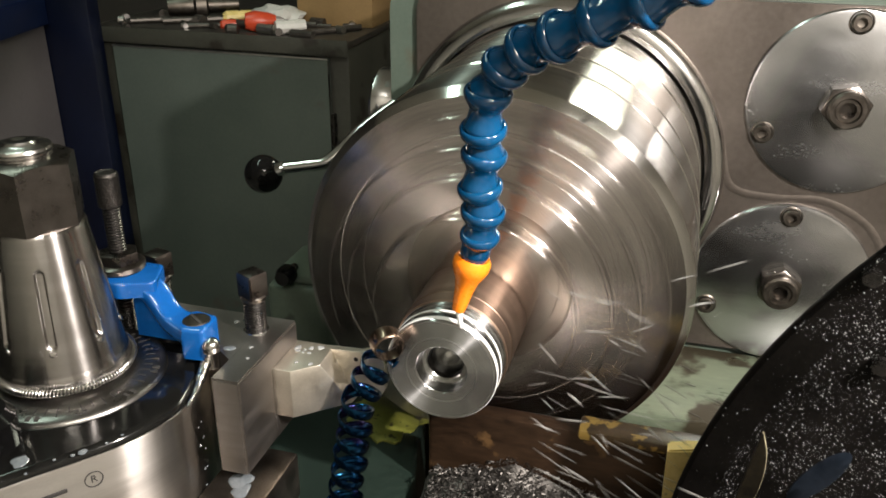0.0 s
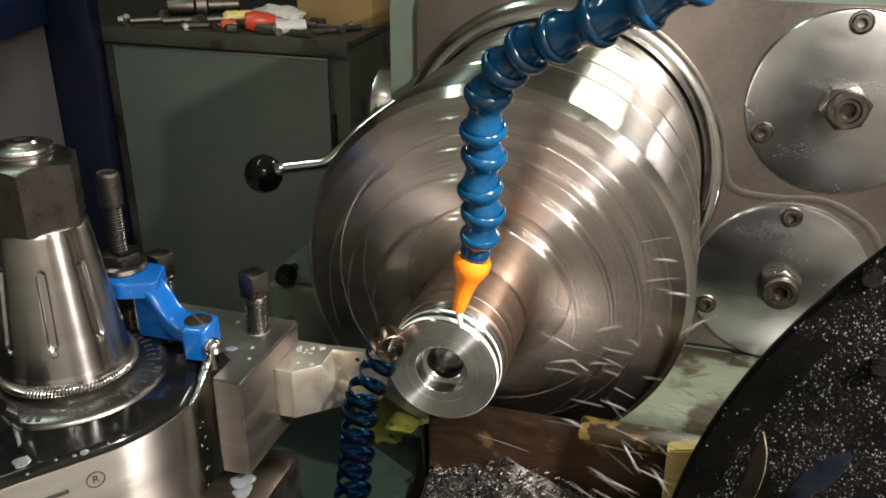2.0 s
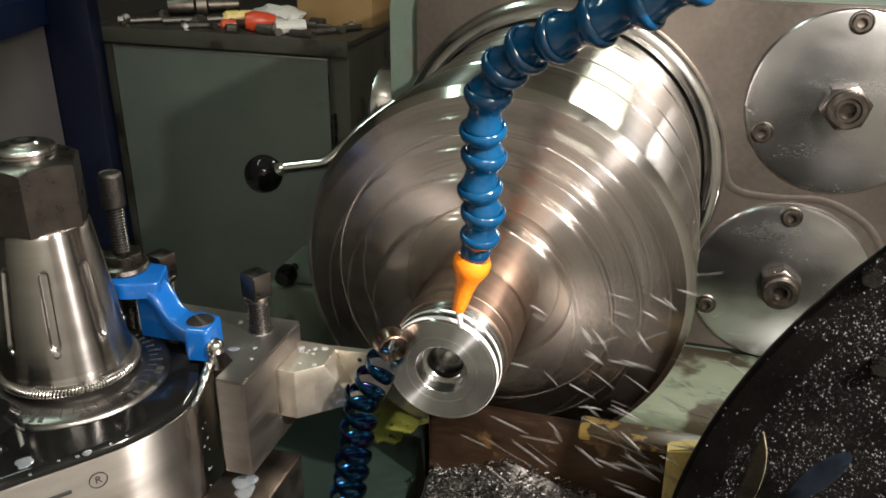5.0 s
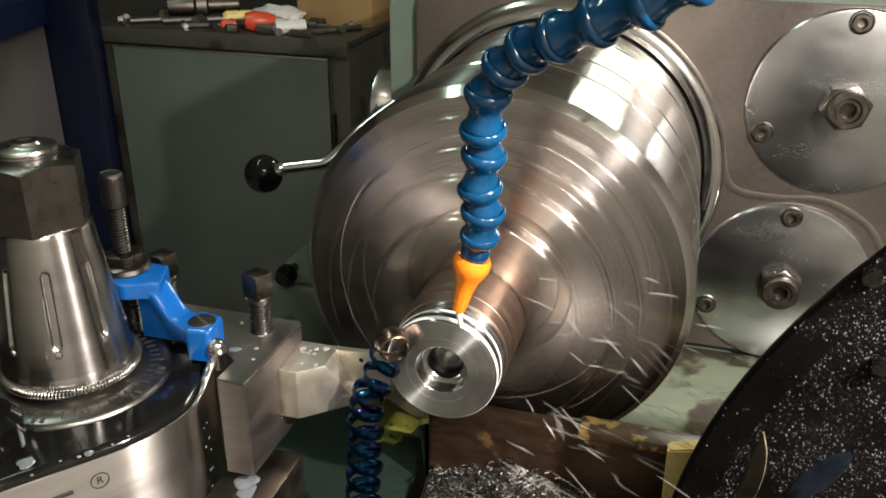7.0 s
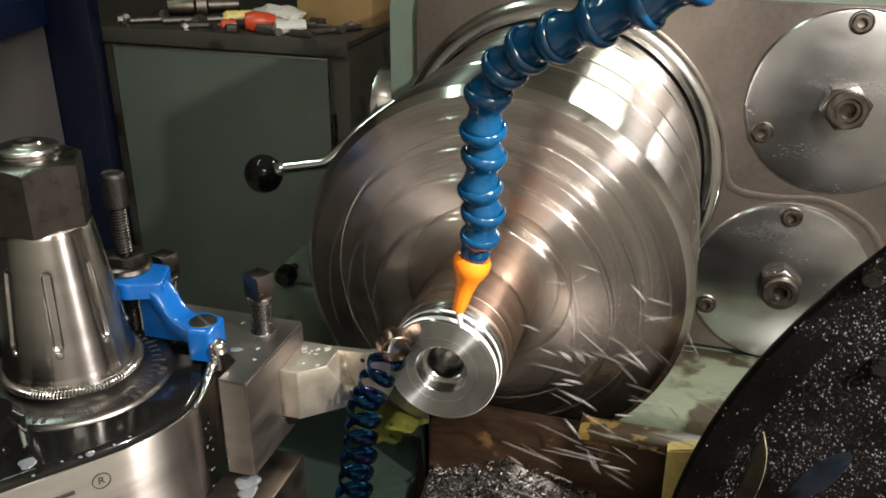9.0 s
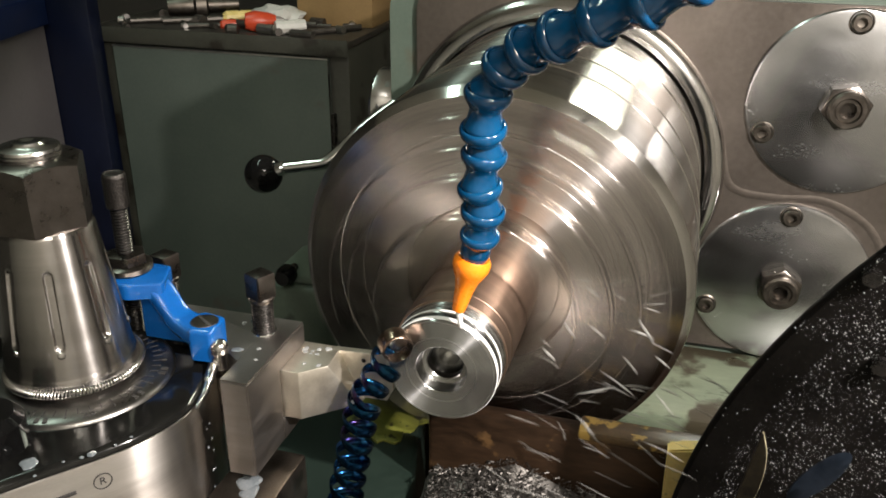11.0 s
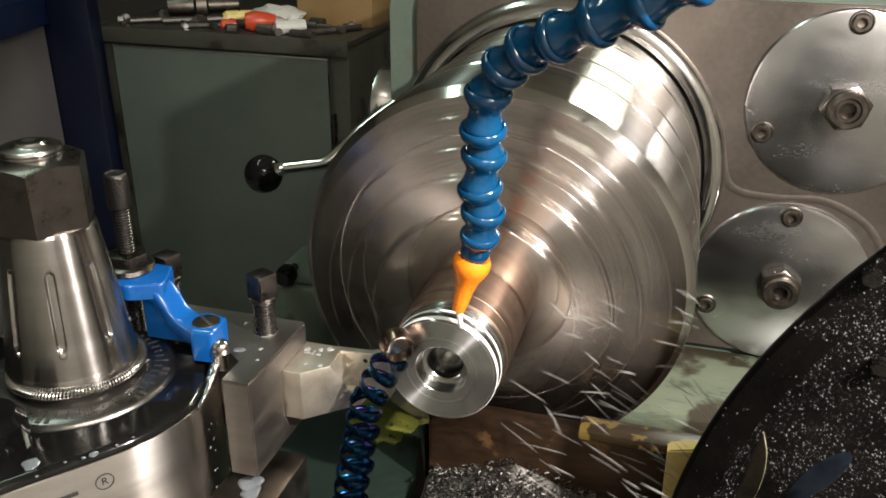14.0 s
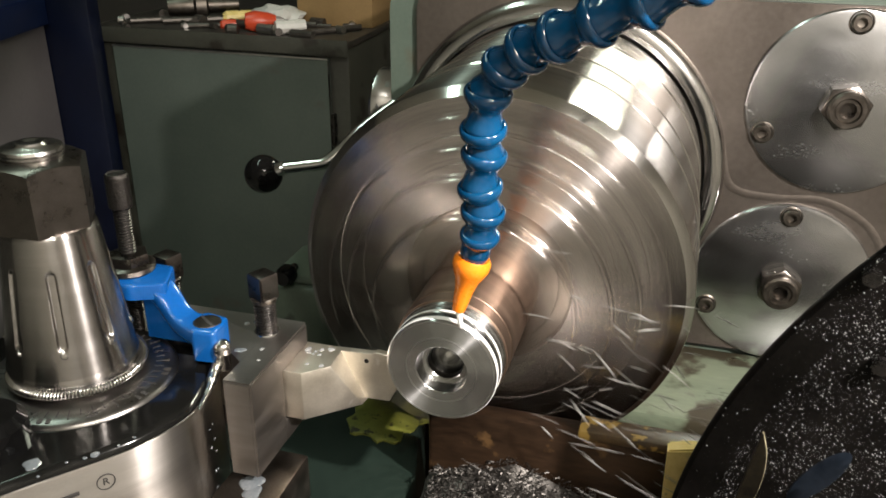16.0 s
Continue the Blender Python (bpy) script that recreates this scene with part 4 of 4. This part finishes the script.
part("tray_seat", box(-0.33, 0.53, -0.43, 0.230, -0.400, -0.3705, 0.004), GREEN_DARK, base)
part("way_front", box(-0.0195, 0.36, -0.25, 0.0385, -0.3515, -0.150, 0.006), DARK_IRON, tray, "dark bed way")
bracket = thing("yellow_bracket", (0.124, 0.036, -0.15), "worn yellow tapered bracket", "bracket")
wedge = prism([(0.1180, -0.0461), (0.1347, -0.0420), (0.1241, -0.0822), (0.1186, -0.0855)], 0.0285, 0.0380, 0)
bmesh.ops.transform(wedge, matrix=Matrix(((1, 0, 0, 0), (0, 0, 1, 0), (0, 1, 0, 0), (0, 0, 0, 1))), verts=wedge.verts[:])
bmesh.ops.bevel(wedge, geom=wedge.edges[:], offset=0.001, segments=2, affect="EDGES")
part("plate", wedge, YELLOW, bracket)
part("stem", box(0.1192, 0.1232, 0.0295, 0.0370, -0.1500, -0.0810, 0.001), DARK_IRON, bracket)

# swarf heap
heap = bmesh.new()


def heap_height(x, y):
    return -0.192 - 0.9 * max(0.0, 0.115 - y) - 0.30 * abs(x - 0.01) + 0.012 * noise.noise(Vector((x * 40, y * 40, 0)))


grid = {}
for i in range(41):
    for j in range(31):
        x, y = -0.06 + 0.22 * i / 40, 0.035 + 0.145 * j / 30
        grid[i, j] = heap.verts.new((x, y, heap_height(x, y) - 0.003))
for i in range(40):
    for j in range(30):
        heap.faces.new((grid[i, j], grid[i + 1, j], grid[i + 1, j + 1], grid[i, j + 1]))
for i in range(6000):
    x, y = random.uniform(-0.055, 0.155), random.uniform(0.04, 0.178)
    at = Vector((x, y, heap_height(x, y) + random.uniform(-0.002, 0.004)))
    turn = Euler((random.uniform(-0.8, 0.8), random.uniform(-0.8, 0.8), random.uniform(0, 6.3))).to_matrix()
    r, w, arc = random.uniform(0.0010, 0.0034), random.uniform(0.0005, 0.0013), random.uniform(2.0, 6.5)
    row = []
    for k in range(6):
        a = arc * k / 5
        base = Vector((r * math.cos(a), r * math.sin(a), 0.0004 * k))
        row.append((heap.verts.new(at + turn @ base), heap.verts.new(at + turn @ (base + Vector((0, 0, w))))))
    for p0, p1 in zip(row, row[1:]):
        heap.faces.new((p0[0], p1[0], p1[1], p0[1]))
for v in heap.verts:
    v.co = Vector((0.1049, -0.3624, 0.2378)).lerp(v.co, 0.745)
single("swarf_heap", heap, SWARF_STEEL, (0.06, 0.0, -0.15), "heap of curled grey steel swarf", "swarf", kind="stuff")

# ---- black splash guard ----
guard = thing("splash_guard", (0.265, -0.03, -0.35), "round black splash guard speckled with coolant", "splash guard")
GC = Vector((0.2650, -0.030, -0.0110))
face_turn = Matrix.Translation(GC) @ Matrix.Rotation(radians(-8), 4, "Z") @ Matrix.Rotation(radians(-82), 4, "X")
GX, GY, GR = 0.2312, 0.1001, 0.3811


def guard_depth(r):
    """How far the domed front stands towards the operator, by the distance from its centre of curvature."""
    u = GR - r
    return -0.0012 * min(1.0, u / 0.002) - 0.075 * u * u - 0.02 * u


def guard_sheet():
    """A domed segment with a curved free edge, 3 mm thick with a rounded lip."""
    bm = bmesh.new()
    prof = [(GR, 0.0030), (GR, 0.0008), (GR - 0.0006, -0.0002)] + [(GR - u, guard_depth(GR - u)) for u in (0.002, 0.006, 0.015, 0.03, 0.05, 0.075, 0.1, 0.125, 0.15)] + [(GR - u, guard_depth(GR - u) + 0.003) for u in (0.15, 0.1, 0.05)]
    rows = []
    for k in range(65):
        q = radians(178 + 48 * k / 64)
        rows.append([bm.verts.new(face_turn @ Vector((GX + r * math.cos(q), GY + r * math.sin(q), z))) for r, z in prof])
    m = len(prof)
    for a, b in zip(rows, rows[1:]):
        for k in range(m):
            bm.faces.new((a[k], a[(k + 1) % m], b[(k + 1) % m], b[k]))
    bm.faces.new(rows[0][::-1])
    bm.faces.new(rows[-1])
    return bm


part("cover", guard_sheet(), BLACK_GUARD, guard, "domed black cover")
for bx, by in ((-0.0819, -0.1086), (-0.0711, -0.0689)):
    depth = guard_depth(math.hypot(bx - GX, by - GY))
    spot = face_turn @ Matrix.Translation((bx, by, depth))
    bolt = prism(hexagon(0, 0, 0.0042, 15), -0.0034, 0.001, 0)
    bmesh.ops.bevel(bolt, geom=bolt.edges[:], offset=0.0005, segments=2, affect="EDGES")
    bmesh.ops.transform(bolt, matrix=spot, verts=bolt.verts[:])
    part("bolt", bolt, DARK_STEEL, guard, "black painted bolt")
beads = bmesh.new()
for k in range(44000):
    q, u = radians(random.uniform(184, 223)), random.uniform(0.001, 0.135)
    x, y = GX + (GR - u) * math.cos(q), GY + (GR - u) * math.sin(q)
    if u < 0.017 and y > -0.075 and random.random() < 0.93:
        continue
    thick = noise.noise(Vector((45 * x, 45 * y, 3.0))) + 0.5 * noise.noise(Vector((160 * x, 160 * y, 8.0)))
    if thick < random.uniform(-0.75, 0.5):
        continue
    r = 0.00006 + 0.00030 * random.random() ** 6
    spot = face_turn @ Matrix.Translation((x, y, guard_depth(GR - u))) @ Matrix.Rotation(radians(60) + random.uniform(-0.5, 0.5), 4, "Z") @ Matrix.Diagonal((random.uniform(1, 2.2), 1, 1, 1))
    revolve([(0.0004, r), (-r * 0.3, r * 0.8), (-r * 0.55, 0)], spot, 6, beads)
part("coolant_speckle", beads, CLEAR_DROP, guard, "small beads of coolant")["kind"] = "stuff"
# A thin blue oval stands in for the bluish reflection on the cover.
sheen = revolve([(0.0006, 1.0), (-0.0003, 0.9), (-0.0006, 0.5), (-0.0007, 0.0)], face_turn @ Matrix.Translation((-0.0832, -0.0010, guard_depth(math.hypot(-0.0832 - GX, -0.0010 - GY)))) @ Matrix.Rotation(radians(-62), 4, "Z") @ Matrix.Diagonal((0.0225, 0.0062, 1, 1)), 40)
part("blue_sheen", sheen, SHEEN_BLUE, guard, "dark blue oval painted as a soft reflection")
part("guard_foot", box(0.19, 0.26, -0.024, -0.004, -0.352, -0.085, 0.003), DARK_IRON, guard)
lip = thing("chip_chute", (0.146, -0.06, -0.352), "thin dark chip chute with a worn pale edge", "chip chute")
edge_line = smooth_path([(0.1500, -0.060, 0.0350), (0.1525, -0.060, 0.0259), (0.1530, -0.060, 0.0165), (0.1522, -0.060, 0.0080), (0.1508, -0.060, -0.0010), (0.1490, -0.060, -0.0300)], 4)
sheet = prism([(q.x, q.z) for q in edge_line] + [(0.1425, -0.0300), (0.1442, 0.0), (0.1475, 0.0220)], -0.0612, -0.0588)
bmesh.ops.transform(sheet, matrix=Matrix(((1, 0, 0, 0), (0, 0, 1, 0), (0, 1, 0, 0), (0, 0, 0, 1))), verts=sheet.verts[:])
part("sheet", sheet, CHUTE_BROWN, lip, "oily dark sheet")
part("rim", sweep(edge_line, 0.0004, 8), RIM_PALE, lip, "worn pale rim")
part("stem", box(0.1400, 0.1480, -0.0610, -0.0590, -0.352, -0.0302, 0.0004), DARK_IRON, lip)

# ---- cabinet with tools ----
cab = thing("tool_cabinet", (-0.775, 1.35, Z_FLOOR), "grey-green sheet steel tool cabinet with a closed door", "cabinet")
CZ = -0.050
part("carcass", box(-1.045, -0.500, 1.104, 1.55, Z_FLOOR, CZ - 0.016, 0.004), CABINET_FRAME, cab, "frame darker and browner than the door")
part("door", box(-0.998, -0.536, 1.0925, 1.103, Z_FLOOR + 0.05, CZ - 0.036, 0.003), CABINET, cab, "plain grey-green door")
part("top_tray", box(-1.050, -0.495, 1.090, 1.56, CZ - 0.0155, CZ - 0.004, 0.002), TOOL_DARK, cab, "oily dark worktop")
part("top_rim", box(-1.050, -0.495, 1.086, 1.0895, CZ - 0.030, CZ, 0.001), CABINET_FRAME, cab)
part("door_edge", box(-0.997, -0.537, 1.0905, 1.0922, CZ - 0.0385, CZ - 0.0355, 0.0006), STEEL, cab, "bare worn upper edge")
part("door_side_edge", box(-0.5372, -0.5345, 1.0905, 1.0922, Z_FLOOR + 0.06, CZ - 0.040, 0.0006), DARK_STEEL, cab)
for z in (-0.22, -0.60):
    part("hinge", box(-0.5355, -0.528, 1.090, 1.1035, z - 0.03, z + 0.03, 0.001), DARK_STEEL, cab)
TOPZ = CZ - 0.004


def bar_tool(name, a, b, r, mat, label, category, grip=None):
    t = thing(name, a, label, category)
    part("shaft", sweep([a, Vector(a).lerp(Vector(b), 0.5), b], r, 10), mat, t)
    if grip:
        g0 = Vector(a).lerp(Vector(b), 0.62)
        part("grip", sweep([g0, g0.lerp(Vector(b), 0.1), Vector(b), Vector(b) + (Vector(b) - Vector(a)).normalized() * 0.01], [r * 1.4, r * 2.2, r * 2.2, r * 1.2], 10), grip, t)
    return t


def lying(x, y, dx, dy, r):
    return (x, y, TOPZ + r), (x + dx, y + dy, TOPZ + r)


for name, (x, y, dx, dy, r), mat, label, cat, grip in (
        ("screwdriver", (-0.86, 1.13, 0.11, 0.05, 0.005), TOOL_DARK, "dark screwdriver with a red handle", "screwdriver", RED),
        ("file", (-0.92, 1.16, 0.16, 0.10, 0.007), TOOL_DARK, "dark steel file with yellow handle", "file", YELLOW),
        ("scraper", (-0.99, 1.14, 0.08, 0.06, 0.006), TOOL_DARK, "worn steel scraper on the cabinet", "scraper", None),
        ("glue_tube", (-0.655, 1.125, 0.045, 0.035, 0.013), OFF_WHITE, "white plastic tube lying down", "tube", None),
        ("chisel", (-0.60, 1.13, 0.08, 0.09, 0.006), TOOL_DARK, "oily cold chisel lying flat", "chisel", None),
        ("pliers", (-0.78, 1.18, 0.09, -0.03, 0.008), TOOL_DARK, "black handled pliers lying flat", "pliers", None),
        ("allen_key", (-0.96, 1.20, 0.14, -0.05, 0.004), TOOL_DARK, "long steel hexagon key lying flat", "key", None),
        ("drill_bit", (-0.73, 1.24, 0.10, 0.02, 0.007), STEEL, "steel drill bit lying flat", "drill bit", None),
        ("punch", (-0.83, 1.24, 0.07, 0.05, 0.008), TOOL_DARK, "short dark steel punch lying flat", "punch", None)):
    a, b = lying(x, y, dx, dy, r)
    bar_tool(name, a, b, r, mat, label, cat, grip)
clutter = random.Random(5)
for name, label, mat in (("bolt", "loose oily steel bolt", TOOL_DARK), ("spacer", "small turned steel spacer", STEEL), ("tool_bit", "short dark tool bit", TOOL_DARK), ("reamer", "thin steel reamer lying flat", STEEL), ("rag", "dark oily folded rag", TOOL_DARK)):
    for k in range(6):
        x, y, a = clutter.uniform(-1.03, -0.53), clutter.uniform(1.10, 1.24), clutter.uniform(0, 6.28)
        n, r = clutter.uniform(0.012, 0.05), clutter.uniform(0.003, 0.010)
        p0 = Vector((x, y, TOPZ + r))
        bar_tool(name, p0, p0 + Vector((math.cos(a) * n, math.sin(a) * n * 0.6, 0)), r, mat, label, name.replace("_", " "))
mandrel = thing("arbor", (-0.905, 1.20, TOPZ), "oily dark steel arbor lying on the cabinet", "arbor")
part("body", revolve([(0, 0), (0, 0.018), (0.03, 0.022), (0.05, 0.022), (0.055, 0.030), (0.075, 0.030), (0.08, 0.016), (0.14, 0.014), (0.14, 0)], aim((-0.925, 1.19, TOPZ + 0.030), (-0.85, 1.24, TOPZ + 0.030)), 32), SCREW_STEEL, mandrel)
handle = thing("red_handle", (-0.715, 1.14, TOPZ), "red plastic handle on the cabinet", "handle")
part("grip", revolve([(0, 0), (0.002, 0.015), (0.02, 0.020), (0.045, 0.017), (0.06, 0.012), (0.06, 0)], aim((-0.725, 1.135, TOPZ + 0.020), (-0.68, 1.16, TOPZ + 0.018)), 24), RED, handle)
rag = thing("crumpled_paper", (-0.70, 1.22, TOPZ), "crumpled white paper wrapper", "paper")
paper = bmesh.new()
bmesh.ops.create_icosphere(paper, subdivisions=3, radius=1.0)
for v in paper.verts:
    k = 1 + 0.35 * noise.noise(v.co * 2.2)
    v.co = Vector((-0.70 + v.co.x * 0.055 * k, 1.22 + v.co.y * 0.035 * k, max(TOPZ, TOPZ + 0.018 + v.co.z * 0.022 * k)))
part("sheet", paper, OFF_WHITE, rag)
carton = thing("cardboard_box", (-0.575, 1.30, TOPZ), "plain brown cardboard box", "box")
part("side", box(-0.665, -0.505, 1.245, 1.40, TOPZ, TOPZ + 0.12, 0.002), CARDBOARD, carton)
part("flap", box(-0.665, -0.505, 1.244, 1.32, TOPZ + 0.1205, TOPZ + 0.124, 0.001), CARDBOARD, carton)

# ---- blue workbench ----
bench = thing("workbench", (-1.25, 0.8, Z_FLOOR), "navy blue steel workbench with a grey side panel", "workbench")
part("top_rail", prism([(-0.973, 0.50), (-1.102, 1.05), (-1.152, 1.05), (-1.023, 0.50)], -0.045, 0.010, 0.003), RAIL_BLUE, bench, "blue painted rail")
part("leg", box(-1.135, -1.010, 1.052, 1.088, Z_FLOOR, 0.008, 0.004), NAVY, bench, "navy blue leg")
part("side_panel", prism([(-0.988, 0.50), (-1.115, 1.05), (-1.130, 1.05), (-1.003, 0.50)], Z_FLOOR + 0.1, -0.0455), PANEL_GREY, bench, "warm grey panel")
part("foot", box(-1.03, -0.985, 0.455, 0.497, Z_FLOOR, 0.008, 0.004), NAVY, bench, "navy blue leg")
part("bench_top", prism([(-1.024, 0.50), (-1.153, 1.05), (-1.75, 1.05), (-1.75, 0.50)], -0.014, 0.006), CABINET, bench, "pale worn bench top")

# ---- chip that curls off the tool ----
TIP = Vector((-0.0240, -0.004, 0.0100))
chip = thing("metal_chip", TIP, "curled blue-tempered steel chip hanging from the tool", "metal chip")


def ribbon(turns, radius, pitch, width, thick, grow=0.0, flare=0.35, per_turn=26):
    """A helical ribbon that runs down from the origin."""
    bm = bmesh.new()
    n = int(turns * per_turn)
    rows = []
    for i in range(n + 1):
        a = 2 * math.pi * i / per_turn
        r = radius * (1 + grow * i / n) * (1 + 0.05 * math.sin(i * 0.37))
        z = -pitch * i / per_turn
        c, s = math.cos(a), math.sin(a)
        ring = []
        for k in range(10):
            u = 2 * math.pi * k / 10
            o, w = 0.5 * thick * math.cos(u), 0.5 * width * math.sin(u)
            ring.append(bm.verts.new((c * (r + o + flare * w), s * (r + o + flare * w), z + w)))
        rows.append(ring)
    for p0, p1 in zip(rows, rows[1:]):
        for k in range(10):
            bm.faces.new((p0[k], p0[(k + 1) % 10], p1[(k + 1) % 10], p1[k]))
    bm.faces.new(rows[0])
    bm.faces.new(rows[-1][::-1])
    return bm


def loose_part(name, bm, mat, parent, label):
    ob = new(name, finish(bm, name, mat, 75))
    ob.parent = parent
    return tagged(ob, label)


curl = loose_part("fresh_curl", ribbon(1.05, 0.0082, 0.0030, 0.0092, 0.0012, 0.0, 0.10), CHIP_BRIGHT, chip, "bright fresh curl of steel")
upper = loose_part("upper_coil", ribbon(2.6, 0.0084, 0.0108, 0.0052, 0.0016, 0.03, 0.25), CHIP_BLUE, chip, "blue-violet upper coil")
lower = loose_part("lower_coil", ribbon(7.4, 0.0084, 0.0104, 0.0058, 0.0017, 0.04, 0.25), CHIP_BLUE, chip, "blue lower coil")

# ---- coolant drops in the air ----
STREAKS = []
for k in range(150):
    size = random.uniform(0.00042, 0.00078)
    length = random.uniform(0.0010, 0.0040)
    bm = revolve([(-length, 0), (-length, size * 0.8), (-length + size, size), (length - size, size), (length, size * 0.8), (length, 0)], Matrix(), 8)
    ob = single("flying_drop", bm, SPRAY, (0, 0, 0), "thin stretched drop of milky coolant in flight", "coolant drop", "drops flung from the chuck")
    STREAKS.append(ob)


# ---- what moves ----
def feed(t):
    """How far the cross slide still has to go at t seconds."""
    return -0.0061 * (1 - t / 16.0) + 0.0004 * math.sin(math.pi * t / 16.0)


def carriage(t, at):
    return pose(at[0] + feed(t), at[1], at[2])


def tilt_to(start, end, spin):
    """A pose at start whose downward axis points to end."""
    d = (Vector(end) - Vector(start)).normalized()
    turn = Vector((0, 0, -1)).rotation_difference(d).to_matrix().to_4x4()
    return Matrix.Translation(start) @ turn @ Matrix.Rotation(radians(spin), 4, "Z")


def motions():
    # spindle: chuck and workpiece turn together
    for ob in (chuck, work):
        at = ob.location.copy()
        walk(ob, [(k / 30, Matrix.Translation(at) @ Matrix.Rotation(radians(-88 * k), 4, "Y")) for k in range(-1, 482)])
    # cross slide
    for ob in (post, holder, arm, tool, slide):
        at = ob.location.copy()
        walk(ob, [(t, carriage(t, at)) for t in (0, 4, 8, 12, 16)])
    # chip: hangs and sways, then drops off
    rows = [(t, carriage(t, TIP)) for t in (0, 4, 8, 12, 15.4, 15.70)]
    rows += [(15.77, pose(TIP.x - 0.006, TIP.y - 0.01, TIP.z - 0.008)), (15.82, pose(TIP.x - 0.012, TIP.y - 0.03, TIP.z - 0.060)), (15.88, pose(TIP.x - 0.016, TIP.y - 0.07, TIP.z - 0.160)), (15.94, pose(TIP.x - 0.016, TIP.y - 0.09, TIP.z - 0.230)), (16.0, pose(TIP.x - 0.016, TIP.y - 0.09, TIP.z - 0.230))]
    walk(chip, rows)
    sway = ((0, 618), (0.5, 615), (1, 640), (1.5, 633), (2, 630), (2.5, 597), (3, 637), (3.5, 633), (4, 617), (4.6, 640), (5.2, 610), (5.8, 632), (6.5, 602), (7, 645), (7.5, 589), (8, 624), (8.5, 605), (9, 622), (9.6, 606), (10.2, 634), (10.8, 600), (11.5, 611), (12, 617), (12.5, 595), (13, 643), (13.5, 653), (14, 609), (14.5, 617), (15, 627), (15.2, 620), (15.4, 600), (15.5, 588), (15.6, 590), (15.7, 592), (16, 592))
    joint = Vector((-0.0100, -0.010, -0.0225))
    rows_low, rows_up, rows_curl = [], [], []
    for i, (t, s) in enumerate(sway):
        lean = (s - 618) * 0.00030
        j = joint + Vector((lean * 0.20, -abs(lean) * 0.1, 0))
        rows_low.append((t, tilt_to(j, Vector((-0.0170 + lean, -0.022, -0.0890)), 55 * i)))
        rows_up.append((t, tilt_to((0.0005, -0.004, -0.0020), j + Vector((0, 0, -0.003)), 40 * i)))
        rows_curl.append((t, tilt_to((0.0030, -0.003, 0.0060), (0.0115, -0.0140, 0.0045), 14 * math.sin(1.7 * i))))
    walk(lower, rows_low)
    walk(upper, rows_up)
    walk(curl, rows_curl)
    # drops fly off the chuck and workpiece again and again
    rng = random.Random(7)
    for k, ob in enumerate(STREAKS):
        rows, phase = [], 0.05 + 0.15 * rng.random()
        t = phase - 0.25
        while t < 16.0:
            far_out = k % 4
            # off the bar, off the jaws, over the cover, down to the tray
            low, high, pace, fall = (
                ((0.03, 0.00, -0.03), (0.11, 0.05, 0.05), (0.15, 0.45), (-0.8, 0.8)),
                ((0.02, 0.00, -0.055), (0.16, 0.037, 0.000), (0.35, 0.7), (-0.15, 0.5)),
                ((0.08, -0.02, -0.06), (0.20, 0.08, 0.00), (0.3, 0.7), (0.2, 0.8)),
                ((-0.01, -0.04, -0.080), (0.16, 0.034, -0.030), (0.4, 0.8), (0.1, 0.6)))[far_out]
            start = Vector([rng.uniform(a, b) for a, b in zip(low, high)])
            speed = Vector((rng.uniform(*pace), rng.uniform(-0.10, 0.06), 0))
            speed.z = -speed.x * rng.uniform(*fall)
            for f in (0.0, 0.072, 0.144, 0.216):
                place = start + (speed * f + Vector((0, 0, -0.4 * f * f))) * 0.62
                way = speed + Vector((0, 0, -0.8 * f))
                rows.append((t + f, aim(place, place + way)))
            t += 0.25
        rows = [(a, m) for a, m in rows if -0.1 <= a <= 16.1]
        walk(ob, rows)


motions()
